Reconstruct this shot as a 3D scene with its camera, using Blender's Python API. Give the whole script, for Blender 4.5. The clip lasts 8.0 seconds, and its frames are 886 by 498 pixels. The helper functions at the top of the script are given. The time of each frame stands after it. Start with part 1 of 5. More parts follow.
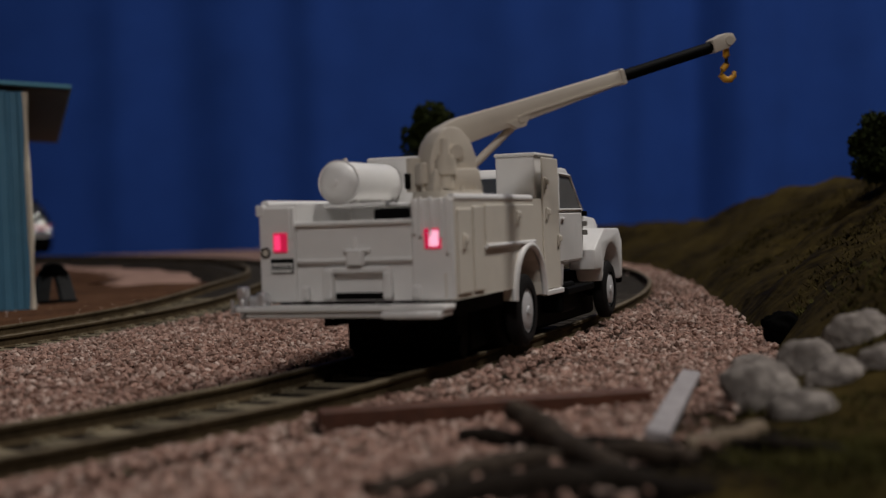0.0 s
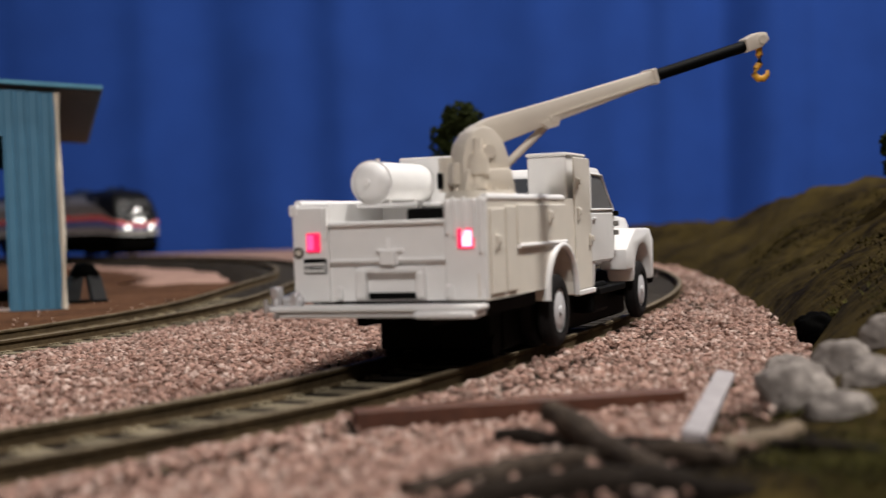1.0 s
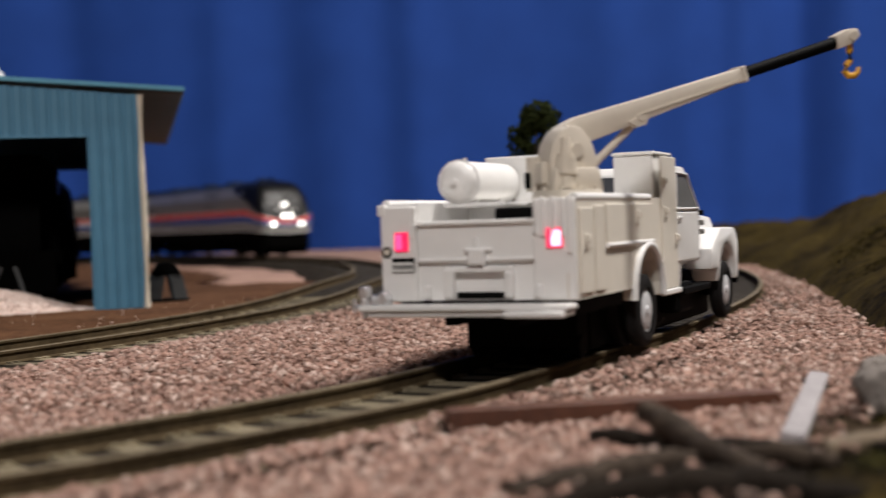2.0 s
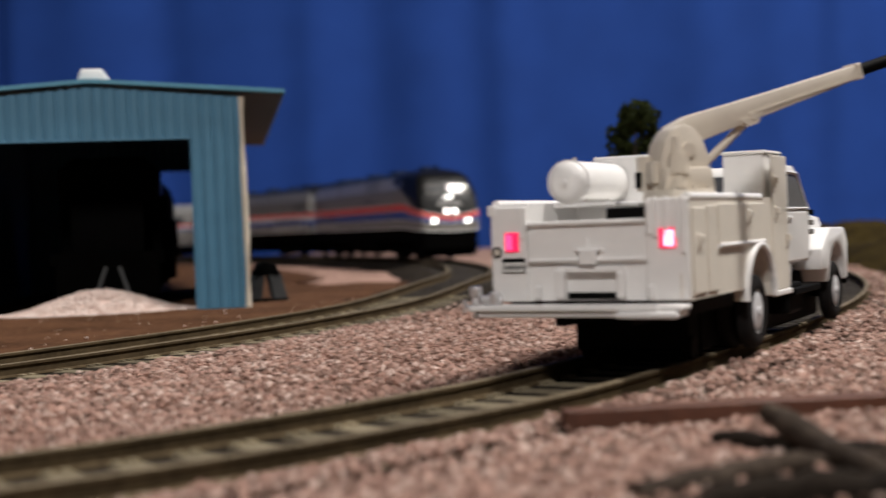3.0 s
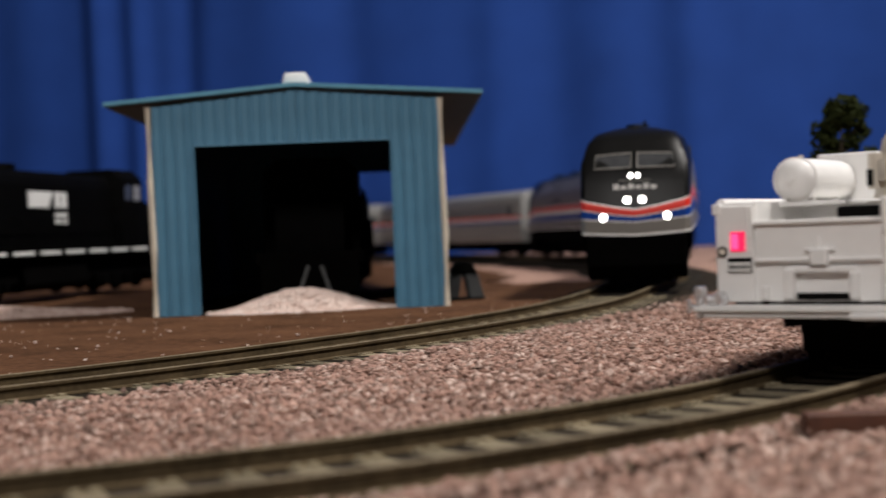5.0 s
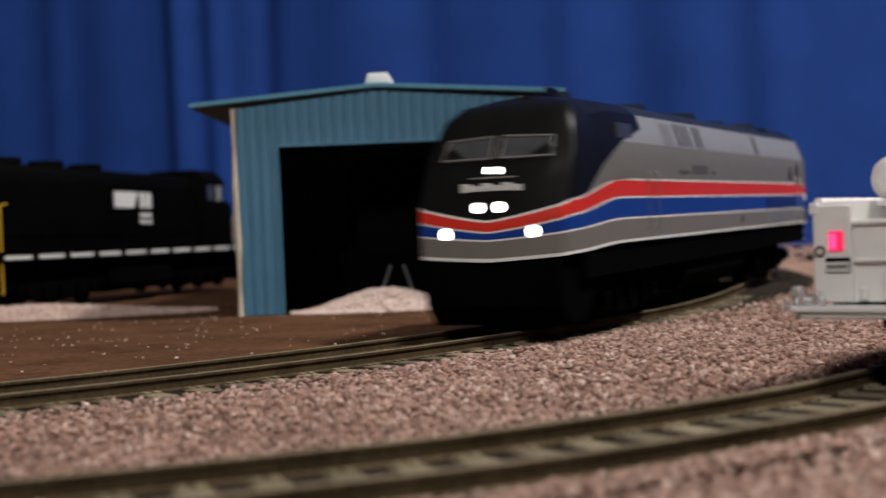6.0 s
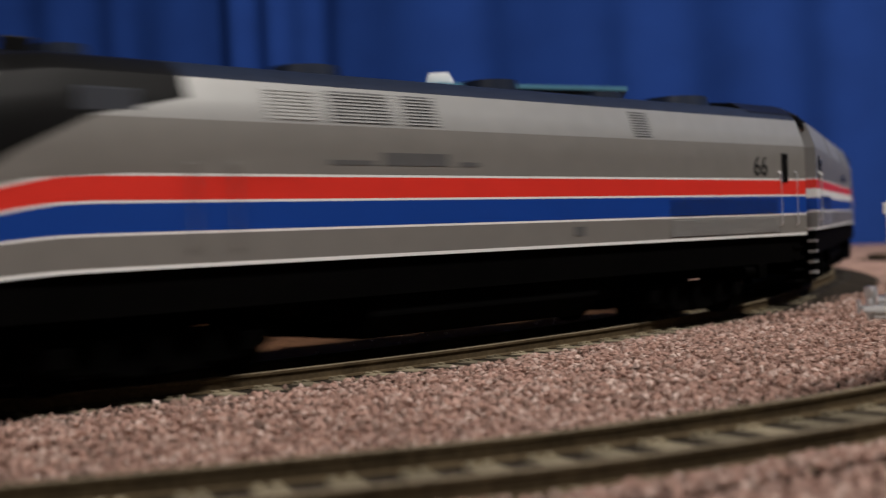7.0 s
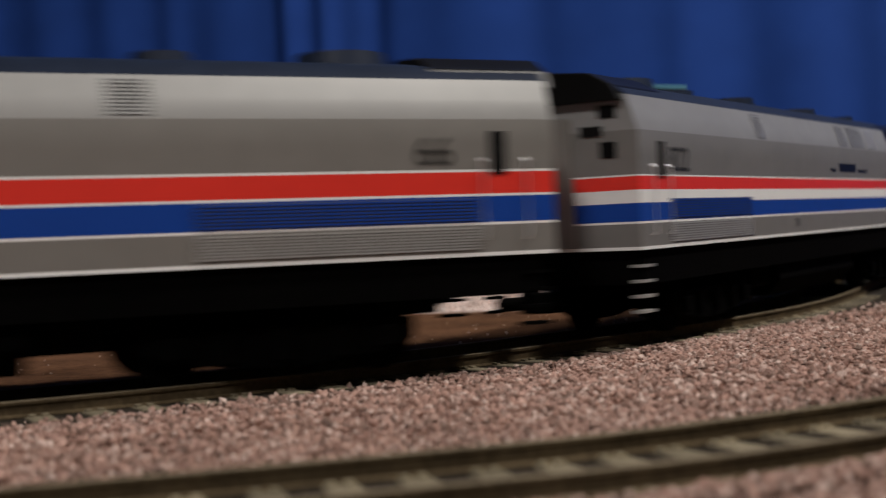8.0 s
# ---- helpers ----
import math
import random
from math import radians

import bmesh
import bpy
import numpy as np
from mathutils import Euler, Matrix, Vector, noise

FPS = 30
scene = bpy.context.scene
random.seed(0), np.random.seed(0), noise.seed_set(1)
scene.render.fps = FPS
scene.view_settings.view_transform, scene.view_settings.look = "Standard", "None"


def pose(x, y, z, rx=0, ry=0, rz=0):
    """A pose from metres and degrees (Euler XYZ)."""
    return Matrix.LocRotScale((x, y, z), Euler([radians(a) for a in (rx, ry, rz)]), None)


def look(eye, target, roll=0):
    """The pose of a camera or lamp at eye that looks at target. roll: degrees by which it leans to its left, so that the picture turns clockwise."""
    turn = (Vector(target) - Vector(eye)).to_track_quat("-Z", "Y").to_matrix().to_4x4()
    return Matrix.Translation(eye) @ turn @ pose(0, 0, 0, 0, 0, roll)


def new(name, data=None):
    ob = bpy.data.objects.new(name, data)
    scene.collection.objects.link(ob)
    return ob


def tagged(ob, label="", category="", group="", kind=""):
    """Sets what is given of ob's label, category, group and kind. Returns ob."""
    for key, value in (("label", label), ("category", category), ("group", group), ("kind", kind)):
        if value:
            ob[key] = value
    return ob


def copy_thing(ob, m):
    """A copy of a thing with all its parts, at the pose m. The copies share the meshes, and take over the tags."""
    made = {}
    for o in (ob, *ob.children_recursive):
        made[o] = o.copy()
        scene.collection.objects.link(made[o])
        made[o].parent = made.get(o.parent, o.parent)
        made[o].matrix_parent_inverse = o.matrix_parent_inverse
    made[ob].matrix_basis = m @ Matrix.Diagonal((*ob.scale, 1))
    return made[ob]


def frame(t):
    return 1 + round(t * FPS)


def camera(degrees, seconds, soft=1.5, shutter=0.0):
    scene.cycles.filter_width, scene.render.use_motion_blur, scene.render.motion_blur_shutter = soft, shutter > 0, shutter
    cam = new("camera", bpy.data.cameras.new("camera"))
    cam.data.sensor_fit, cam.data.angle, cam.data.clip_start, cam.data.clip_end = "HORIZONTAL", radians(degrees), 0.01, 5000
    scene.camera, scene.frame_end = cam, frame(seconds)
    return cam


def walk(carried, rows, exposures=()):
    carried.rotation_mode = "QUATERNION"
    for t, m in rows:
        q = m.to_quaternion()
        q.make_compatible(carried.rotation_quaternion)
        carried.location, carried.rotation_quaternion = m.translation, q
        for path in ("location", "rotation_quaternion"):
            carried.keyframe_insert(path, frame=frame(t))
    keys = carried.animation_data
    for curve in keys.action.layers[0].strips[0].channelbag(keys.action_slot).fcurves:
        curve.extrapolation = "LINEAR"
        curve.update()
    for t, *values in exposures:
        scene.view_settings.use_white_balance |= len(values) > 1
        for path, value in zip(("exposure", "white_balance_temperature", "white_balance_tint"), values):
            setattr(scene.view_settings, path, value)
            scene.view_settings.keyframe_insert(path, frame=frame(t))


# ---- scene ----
cam = camera(36.8, 8.0, 1.25, 1.0)
PATH = [
    (0.0, 0.00000, -0.00000, 0.02211, 88.757, 1.948, -0.042),
    (0.5, -0.00034, -0.00001, 0.02212, 88.770, 1.957, 0.365),
    (1.0, -0.00092, -0.00003, 0.02214, 88.794, 1.972, 1.076),
    (1.5, -0.00203, -0.00008, 0.02218, 88.823, 2.000, 2.425),
    (3.0, -0.00647, -0.00057, 0.02234, 89.019, 2.100, 7.844),
    (3.5, -0.00811, -0.00086, 0.02241, 89.089, 2.133, 9.862),
    (4.0, -0.00970, -0.00119, 0.02247, 89.150, 2.162, 11.835),
    (4.5, -0.01124, -0.00157, 0.02253, 89.216, 2.188, 13.749),
    (5.0, -0.01257, -0.00195, 0.02258, 89.272, 2.209, 15.429),
    (6.5, -0.01605, -0.00313, 0.02273, 89.417, 2.255, 19.884),
    (7.0, -0.01685, -0.00345, 0.02276, 89.453, 2.264, 20.937),
    (7.5, -0.01778, -0.00384, 0.02280, 89.482, 2.273, 22.159),
    (8.0, -0.01855, -0.00418, 0.02283, 89.504, 2.280, 23.179),
]
EXPOSURES = [(0.0, -1.38), (0.3, -0.75), (0.8, -0.14), (1.0, -0.09), (3.0, -0.12), (4.5, -0.15), (5.2, -0.2), (6.3, -0.36), (7.0, -0.45), (8.0, -0.5)]
walk(cam, [(t, pose(x, y, z, rx, ry, rz)) for t, x, y, z, rx, ry, rz in PATH], EXPOSURES)
cam.data.dof.use_dof = True
cam.data.dof.focus_distance = 0.24
cam.data.dof.aperture_fstop = 29.0

# ---- light: the room's ceiling lamps ----
world = bpy.data.worlds.new("room_air")
scene.world = world
world.use_nodes = True
world.node_tree.nodes["Background"].inputs[0].default_value = (0.55, 0.6, 0.7, 1)
world.node_tree.nodes["Background"].inputs[1].default_value = 0.01


def ceiling_lamp(x, y, z, target, size, watts, colour):
    data = bpy.data.lights.new("ceiling_lamp", "AREA")
    data.shape, data.size, data.energy, data.color = "DISK", size, watts, colour
    ob = new("ceiling_lamp", data)
    ob.matrix_world = look((x, y, z), target)
    return ob


ceiling_lamp(0.70, 0.50, 1.34, (-0.05, 0.30, 0), 0.2, 32, (1.0, 0.945, 0.895))
ceiling_lamp(0.05, -1.28, 1.36, (-0.12, 0.40, 0), 0.3, 24, (1.0, 0.95, 0.92))

# ---- materials ----
MM = 0.001


def material(name, colour, rough=0.5, metal=0.0, vary=0.12, scale=300.0, bump=0.0, bump_scale=None, emit=0.0, second=None, spec=0.5):
    """A surface with broad and fine variation of its colour, and fine relief. scale: features per metre."""
    m = bpy.data.materials.new(name)
    m.use_nodes = True
    n, l = m.node_tree.nodes, m.node_tree.links
    b = n["Principled BSDF"]
    b.inputs["Roughness"].default_value, b.inputs["Metallic"].default_value = rough, metal
    b.inputs["Specular IOR Level"].default_value = spec
    co = n.new("ShaderNodeTexCoord")
    big, fine = n.new("ShaderNodeTexNoise"), n.new("ShaderNodeTexNoise")
    big.inputs["Scale"].default_value, fine.inputs["Scale"].default_value = scale * 0.2, scale * 2.0
    big.inputs["Detail"].default_value, fine.inputs["Detail"].default_value = 4, 6
    for t in (big, fine):
        l.new(co.outputs["Object"], t.inputs["Vector"])
    add = n.new("ShaderNodeMath")
    add.operation = "ADD"
    l.new(big.outputs["Fac"], add.inputs[0])
    l.new(fine.outputs["Fac"], add.inputs[1])
    ramp = n.new("ShaderNodeValToRGB")
    half = n.new("ShaderNodeMath")
    half.operation, half.inputs[1].default_value = "MULTIPLY", 0.5
    l.new(add.outputs[0], half.inputs[0])
    l.new(half.outputs[0], ramp.inputs[0])
    dark = tuple(c * (1 - vary) for c in colour)
    light = tuple(min(1, c * (1 + vary)) for c in colour) if second is None else second
    ramp.color_ramp.elements[0].position, ramp.color_ramp.elements[1].position = 0.36, 0.64
    ramp.color_ramp.elements[0].color, ramp.color_ramp.elements[1].color = (*dark, 1), (*light, 1)
    l.new(ramp.outputs[0], b.inputs["Base Color"])
    if bump:
        relief, bn = n.new("ShaderNodeBump"), n.new("ShaderNodeTexNoise")
        bn.inputs["Scale"].default_value, bn.inputs["Detail"].default_value = bump_scale or scale, 5
        l.new(co.outputs["Object"], bn.inputs["Vector"])
        relief.inputs["Strength"].default_value, relief.inputs["Distance"].default_value = bump, 0.0004
        l.new(bn.outputs["Fac"], relief.inputs["Height"])
        l.new(relief.outputs[0], b.inputs["Normal"])
    if emit:
        b.inputs["Emission Color"].default_value = (*colour, 1)
        b.inputs["Emission Strength"].default_value = emit
    return m


def stone_material(name, colours, rough=0.9):
    """Loose stones: every stone takes a tint of its own."""
    m = bpy.data.materials.new(name)
    m.use_nodes = True
    n, l = m.node_tree.nodes, m.node_tree.links
    b = n["Principled BSDF"]
    b.inputs["Roughness"].default_value = rough
    b.inputs["Specular IOR Level"].default_value = 0.12
    geo, ramp = n.new("ShaderNodeNewGeometry"), n.new("ShaderNodeValToRGB")
    l.new(geo.outputs["Random Per Island"], ramp.inputs[0])
    e = ramp.color_ramp.elements
    while len(e) < len(colours):
        e.new(0.5)
    for i, c in enumerate(colours):
        e[i].position, e[i].color = i / (len(colours) - 1), (*c, 1)
    co, noi, mix = n.new("ShaderNodeTexCoord"), n.new("ShaderNodeTexNoise"), n.new("ShaderNodeMix")
    noi.inputs["Scale"].default_value, noi.inputs["Detail"].default_value = 2500, 3
    l.new(co.outputs["Object"], noi.inputs["Vector"])
    mix.data_type, mix.blend_type = "RGBA", "MULTIPLY"
    mix.inputs["Factor"].default_value = 0.5
    l.new(ramp.outputs[0], mix.inputs["A"])
    l.new(noi.outputs["Fac"], mix.inputs["B"])
    l.new(mix.outputs["Result"], b.inputs["Base Color"])
    return m


def tie_material(name, colour):
    """Ties: each one a little different, with grain."""
    m = material(name, colour, 0.85, 0, 0.4, 500, 0.5, spec=0.1)
    n, l = m.node_tree.nodes, m.node_tree.links
    info, hsv = n.new("ShaderNodeObjectInfo"), n.new("ShaderNodeHueSaturation")
    ran = n.new("ShaderNodeMapRange")
    ran.inputs["To Min"].default_value, ran.inputs["To Max"].default_value = 0.55, 1.25
    l.new(info.outputs["Random"], ran.inputs["Value"])
    l.new(ran.outputs[0], hsv.inputs["Value"])
    b = n["Principled BSDF"]
    src = b.inputs["Base Color"].links[0].from_socket
    l.new(src, hsv.inputs["Color"])
    l.new(hsv.outputs[0], b.inputs["Base Color"])
    return m


def curtain_material():
    m = material("blue_cloth", (0.016, 0.058, 0.275), 0.85, 0, 0.10, 12, 0.15, 900, spec=0.15)
    return m


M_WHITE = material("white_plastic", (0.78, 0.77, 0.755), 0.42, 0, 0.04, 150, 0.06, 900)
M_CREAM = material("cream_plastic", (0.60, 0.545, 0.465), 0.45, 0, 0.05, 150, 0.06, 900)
# darker copy of the white plastic: the truck's right-side shade is in the colour
M_WHITE_SHADED = material("white_plastic_shaded", (0.70, 0.655, 0.575), 0.42, 0, 0.04, 150, 0.06, 900)
M_BLACK = material("black_plastic", (0.003, 0.003, 0.003), 0.65, 0, 0.3, 200, spec=0.06)
M_TYRE = material("tyre_rubber", (0.011, 0.010, 0.010), 0.75, 0, 0.3, 400, 0.2, spec=0.12)
M_RIM = material("rim_paint", (0.55, 0.55, 0.56), 0.4, 0.1, 0.1, 400)
M_CHROME = material("chrome", (0.80, 0.80, 0.81), 0.38, 0.8, 0.05, 300)
M_TAIL = material("tail_light_glow", (1.0, 0.05, 0.18), 0.3, 0, 0.0, 100, emit=2.2)
M_TAILDARK = material("tail_light_lens", (0.85, 0.02, 0.10), 0.25, 0, 0.05, 100, emit=0.9)
M_BULB = material("tail_light_bulb", (1.0, 0.45, 0.62), 0.3, 0, 0.0, 100, emit=2.4)
M_LAMP = material("headlight_glow", (1.0, 0.98, 0.92), 0.3, 0, 0.0, 100, emit=9.0)
M_HOOK = material("orange_hook", (0.70, 0.36, 0.03), 0.4, 0, 0.1, 300)
M_SOFTWHITE = material("plate_white", (0.75, 0.75, 0.73), 0.5, 0, 0.03, 200)
M_GLASS = material("dark_window", (0.05, 0.055, 0.065), 0.12, 0, 0.1, 100)
M_CABGLASS = material("pale_cab_glass", (0.17, 0.175, 0.185), 0.12, 0, 0.1, 100)
M_BLUEWALL = material("blue_shed_paint", (0.075, 0.215, 0.335), 0.5, 0, 0.08, 80, 0.08, 700)
M_ROOF = material("blue_roof_paint", (0.10, 0.30, 0.42), 0.45, 0, 0.1, 80, 0.05, 700)
M_TRIM = material("cream_trim", (0.62, 0.56, 0.46), 0.6, 0, 0.12, 200)
M_GREYIN = material("shed_inside", (0.05, 0.055, 0.06), 0.8, 0, 0.2, 80)
M_SOFFIT = material("grey_soffit", (0.12, 0.125, 0.12), 0.75, 0, 0.15, 80)
M_RAIL = material("rail_side", (0.070, 0.051, 0.029), 0.8, 0.0, 0.35, 600, spec=0.03)
M_RAILTOP = material("rail_head", (0.15, 0.12, 0.08), 0.6, 0.0, 0.25, 600, spec=0.06)
M_TIE = tie_material("weathered_tie", (0.22, 0.185, 0.125))
M_TIEDARK = tie_material("dark_tie", (0.055, 0.047, 0.038))
M_BALLAST = stone_material("pink_granite_ballast", [(0.11, 0.06, 0.045), (0.56, 0.35, 0.28), (0.30, 0.175, 0.135), (0.78, 0.60, 0.52), (0.42, 0.255, 0.205), (0.20, 0.135, 0.11), (0.62, 0.40, 0.325), (0.36, 0.22, 0.18)])
# pale pink stones and bed, brightened: strong light on the heap is in the colour
M_PALE_LIT = stone_material("pale_ballast_lit", [(0.66, 0.48, 0.41), (0.88, 0.72, 0.65), (0.76, 0.58, 0.51), (0.92, 0.80, 0.74), (0.82, 0.65, 0.58)])
M_PALEBED_LIT = material("pale_bed_lit", (0.66, 0.52, 0.46), 0.95, 0, 0.3, 350, 1.0, 700)
M_BANK = stone_material("pink_bank_ballast", [(0.42, 0.29, 0.245), (0.74, 0.56, 0.49), (0.56, 0.40, 0.34), (0.80, 0.64, 0.57), (0.66, 0.48, 0.41)])
M_BANKBED = material("pink_bank_bed", (0.48, 0.34, 0.28), 0.95, 0, 0.3, 350, 1.0, 700)
M_CINDER = stone_material("dark_cinder", [(0.022, 0.018, 0.012), (0.055, 0.043, 0.03), (0.11, 0.085, 0.058), (0.04, 0.03, 0.02)])
M_BED = material("ballast_bed", (0.34, 0.215, 0.17), 0.95, 0, 0.4, 350, 1.0, 700, spec=0.1)
M_DIRT = material("brown_dirt", (0.092, 0.045, 0.024), 0.95, 0, 0.4, 250, 1.0, 900, spec=0.05)
M_GREYROAD = material("grey_trackbed", (0.026, 0.021, 0.016), 0.95, 0, 0.45, 300, 1.0, 900, spec=0.03)
M_CURTAIN = curtain_material()
M_WALL = material("room_wall", (0.07, 0.068, 0.066), 0.9, 0, 0.05, 5)
M_TIMBER = material("brown_timber", (0.090, 0.031, 0.015), 0.65, 0, 0.35, 220, 0.5, 500)
M_SLAT = material("grey_slat", (0.33, 0.305, 0.31), 0.8, 0, 0.2, 400, 0.5, 900)
M_STICK = material("pale_twig", (0.15, 0.108, 0.068), 0.8, 0, 0.3, 400, 0.6, 900)
M_LOG = material("dark_twig", (0.016, 0.012, 0.009), 0.95, 0, 0.6, 400, 0.8, 800, spec=0.1)
# dark soil, its colour deepened to carry the shade around the branches
M_SOIL_SHADED = material("dark_shaded_soil", (0.030, 0.020, 0.012), 0.95, 0, 0.6, 200, 1.0, 900, spec=0.05)
M_BARK = material("weathered_bark", (0.052, 0.038, 0.028), 0.9, 0, 0.5, 400, 0.8, 800, spec=0.15)
M_ROCK = material("pale_rock", (0.20, 0.172, 0.155), 0.9, 0, 0.45, 260, 1.0, 900, second=(0.36, 0.32, 0.29), spec=0.1)
M_HILL = material("mossy_earth", (0.017, 0.0105, 0.0040), 0.95, 0, 0.6, 140, 1.0, 700, second=(0.062, 0.044, 0.012), spec=0.04)
M_MOSS = material("moss", (0.046, 0.042, 0.012), 0.95, 0, 0.5, 300, 1.0, spec=0.04)
M_BRUSH = material("dry_brush", (0.030, 0.021, 0.007), 0.95, 0, 0.6, 120, 0.6, second=(0.075, 0.058, 0.017), spec=0.04)
M_LEAF = material("tree_foam", (0.026, 0.034, 0.010), 0.9, 0, 0.5, 400, 0.6, spec=0.08)
M_TRUNK = material("tree_bark", (0.05, 0.035, 0.02), 0.9, 0, 0.3, 500)
M_SILVER = material("silver_paint", (0.47, 0.47, 0.455), 0.36, 0.5, 0.06, 120)
M_GREY = material("grey_paint", (0.205, 0.195, 0.178), 0.42, 0.2, 0.06, 120)
M_RED = material("red_stripe", (0.68, 0.030, 0.018), 0.4, 0, 0.05, 120)
M_BLUE = material("blue_stripe", (0.006, 0.046, 0.27), 0.4, 0, 0.05, 120, spec=0.25)
M_GREYDULL = material("dull_grey_paint", (0.17, 0.165, 0.155), 0.45, 0.15, 0.08, 120)
M_SILVERDULL = material("dull_silver_paint", (0.27, 0.27, 0.265), 0.4, 0.2, 0.08, 120)
M_SCREEN = material("windscreen_glass", (0.045, 0.047, 0.05), 0.15, 0, 0.2, 150)
M_NAVY = material("navy_roof", (0.011, 0.017, 0.034), 0.5, 0, 0.2, 120, spec=0.15)
M_NOSE = material("black_nose", (0.0055, 0.0055, 0.0055), 0.36, 0, 0.15, 120, spec=0.12)
M_UNDER = material("underframe_black", (0.0016, 0.0015, 0.0014), 0.85, 0, 0.3, 200, spec=0.015)
M_GRILLE = material("grille_dark", (0.10, 0.10, 0.10), 0.5, 0.2, 0.15, 300)
M_ENGINE = material("engine_black", (0.0018, 0.0018, 0.0018), 0.7, 0, 0.3, 150, spec=0.02)
M_DARKGREY = material("dark_grey_casting", (0.035, 0.036, 0.036), 0.7, 0, 0.3, 300)
M_YELLOW = material("yellow_rail", (0.55, 0.33, 0.03), 0.5, 0, 0.1, 300)
M_HOSE = material("red_hose", (0.5, 0.02, 0.02), 0.5, 0, 0.1, 300)


# ---- mesh helpers: all shapes in millimetres ----
def part(name, bm, mats, parent=None, label="", at=None, smooth=None):
    """Links a bmesh as one mesh object under a thing or a part."""
    bmesh.ops.scale(bm, vec=(MM, MM, MM), verts=bm.verts)
    me = bpy.data.meshes.new(name)
    bm.normal_update()
    bm.to_mesh(me)
    bm.free()
    for m in mats if isinstance(mats, (list, tuple)) else [mats]:
        me.materials.append(m)
    if smooth:
        me.polygons.foreach_set("use_smooth", [True] * len(me.polygons))
        me.set_sharp_from_angle(angle=radians(smooth))
    ob = new(name, me)
    if parent is not None:
        ob.parent = parent
    if at is not None:
        ob.matrix_basis = at
    if label:
        ob["label"] = label
    return ob


def mpose(x, y, z, rx=0, ry=0, rz=0):
    return pose(x * MM, y * MM, z * MM, rx, ry, rz)


def thing(name, label, category, m=None, group="", kind=""):
    ob = new(name)
    ob.empty_display_size = 0.005
    if m is not None:
        ob.matrix_basis = m
    return tagged(ob, label, category, group, kind)


def box(bm, x0, x1, y0, y1, z0, z1, bevel=0.0, seg=2, mi=0, turn=None):
    r = bmesh.ops.create_cube(bm, size=1.0)
    vs = r["verts"]
    for v in vs:
        v.co = Vector(((x0 + x1) / 2 + v.co.x * (x1 - x0), (y0 + y1) / 2 + v.co.y * (y1 - y0), (z0 + z1) / 2 + v.co.z * (z1 - z0)))
    fs = {f for v in vs for f in v.link_faces}
    for f in fs:
        f.material_index = mi
    if turn is not None:
        bmesh.ops.transform(bm, matrix=turn, verts=vs)
    if bevel:
        es = list({e for f in fs for e in f.edges})
        bmesh.ops.bevel(bm, geom=es, offset=bevel, segments=seg, affect="EDGES", profile=0.5)
    return bm


def cyl(bm, a, b, r, r2=None, seg=16, mi=0):
    a, b = Vector(a), Vector(b)
    d = b - a
    m = Matrix.Translation((a + b) / 2) @ d.to_track_quat("Z", "Y").to_matrix().to_4x4()
    before = set(bm.faces)
    bmesh.ops.create_cone(bm, cap_ends=True, segments=seg, radius1=r, radius2=r if r2 is None else r2, depth=d.length, matrix=m)
    for f in set(bm.faces) - before:
        f.material_index = mi
    return bm


def prism(bm, outline, axis, a, b, bevel=0.0, mi=0):
    """An outline pulled from a to b along an axis; the outline's two numbers are the other two axes in order."""
    def place(p, t):
        return {"x": (t, p[0], p[1]), "y": (p[0], t, p[1]), "z": (p[0], p[1], t)}[axis]
    n = len(outline)
    va = [bm.verts.new(place(p, a)) for p in outline]
    vb = [bm.verts.new(place(p, b)) for p in outline]
    fs = [bm.faces.new(va), bm.faces.new(vb[::-1])]
    fs += [bm.faces.new((va[i], vb[i], vb[(i + 1) % n], va[(i + 1) % n])) for i in range(n)]
    bmesh.ops.recalc_face_normals(bm, faces=fs)
    for f in fs:
        f.material_index = mi
    if bevel:
        bmesh.ops.bevel(bm, geom=list({e for f in fs for e in f.edges}), offset=bevel, segments=2, affect="EDGES", profile=0.5)
    return bm


def tube(bm, pts, r, seg=8, mi=0):
    pts = [Vector(p) for p in pts]
    rings = []
    for i, p in enumerate(pts):
        d = (pts[min(i + 1, len(pts) - 1)] - pts[max(i - 1, 0)]).normalized()
        q = d.to_track_quat("Z", "Y")
        rr = r[i] if isinstance(r, (list, tuple)) else r
        rings.append([bm.verts.new(p + q @ Vector((rr * math.cos(k * math.tau / seg), rr * math.sin(k * math.tau / seg), 0))) for k in range(seg)])
    for a, b in zip(rings, rings[1:]):
        for k in range(seg):
            bm.faces.new((a[k], a[(k + 1) % seg], b[(k + 1) % seg], b[k])).material_index = mi
    for ring, flip in ((rings[0], True), (rings[-1], False)):
        bm.faces.new(ring[::-1] if flip else ring).material_index = mi
    return bm


def blank():
    return bmesh.new()


def spline(points, n=30):
    """A smooth line through points, as an array of places, with the length run so far."""
    p = np.array(points, float)
    out = []
    for i in range(1, len(p) - 2):
        a, b, c, d = p[i - 1:i + 3]
        for k in range(n):
            t = k / n
            out.append(0.5 * (2 * b + (c - a) * t + (2 * a - 5 * b + 4 * c - d) * t * t + (3 * b - a - 3 * c + d) * t ** 3))
    out = np.array(out)
    return out, np.r_[0, np.cumsum(np.hypot(*np.diff(out, axis=0).T))]


def smooth_step(a, b, v):
    k = min(1.0, max(0.0, (v - a) / (b - a)))
    return k * k * (3 - 2 * k)


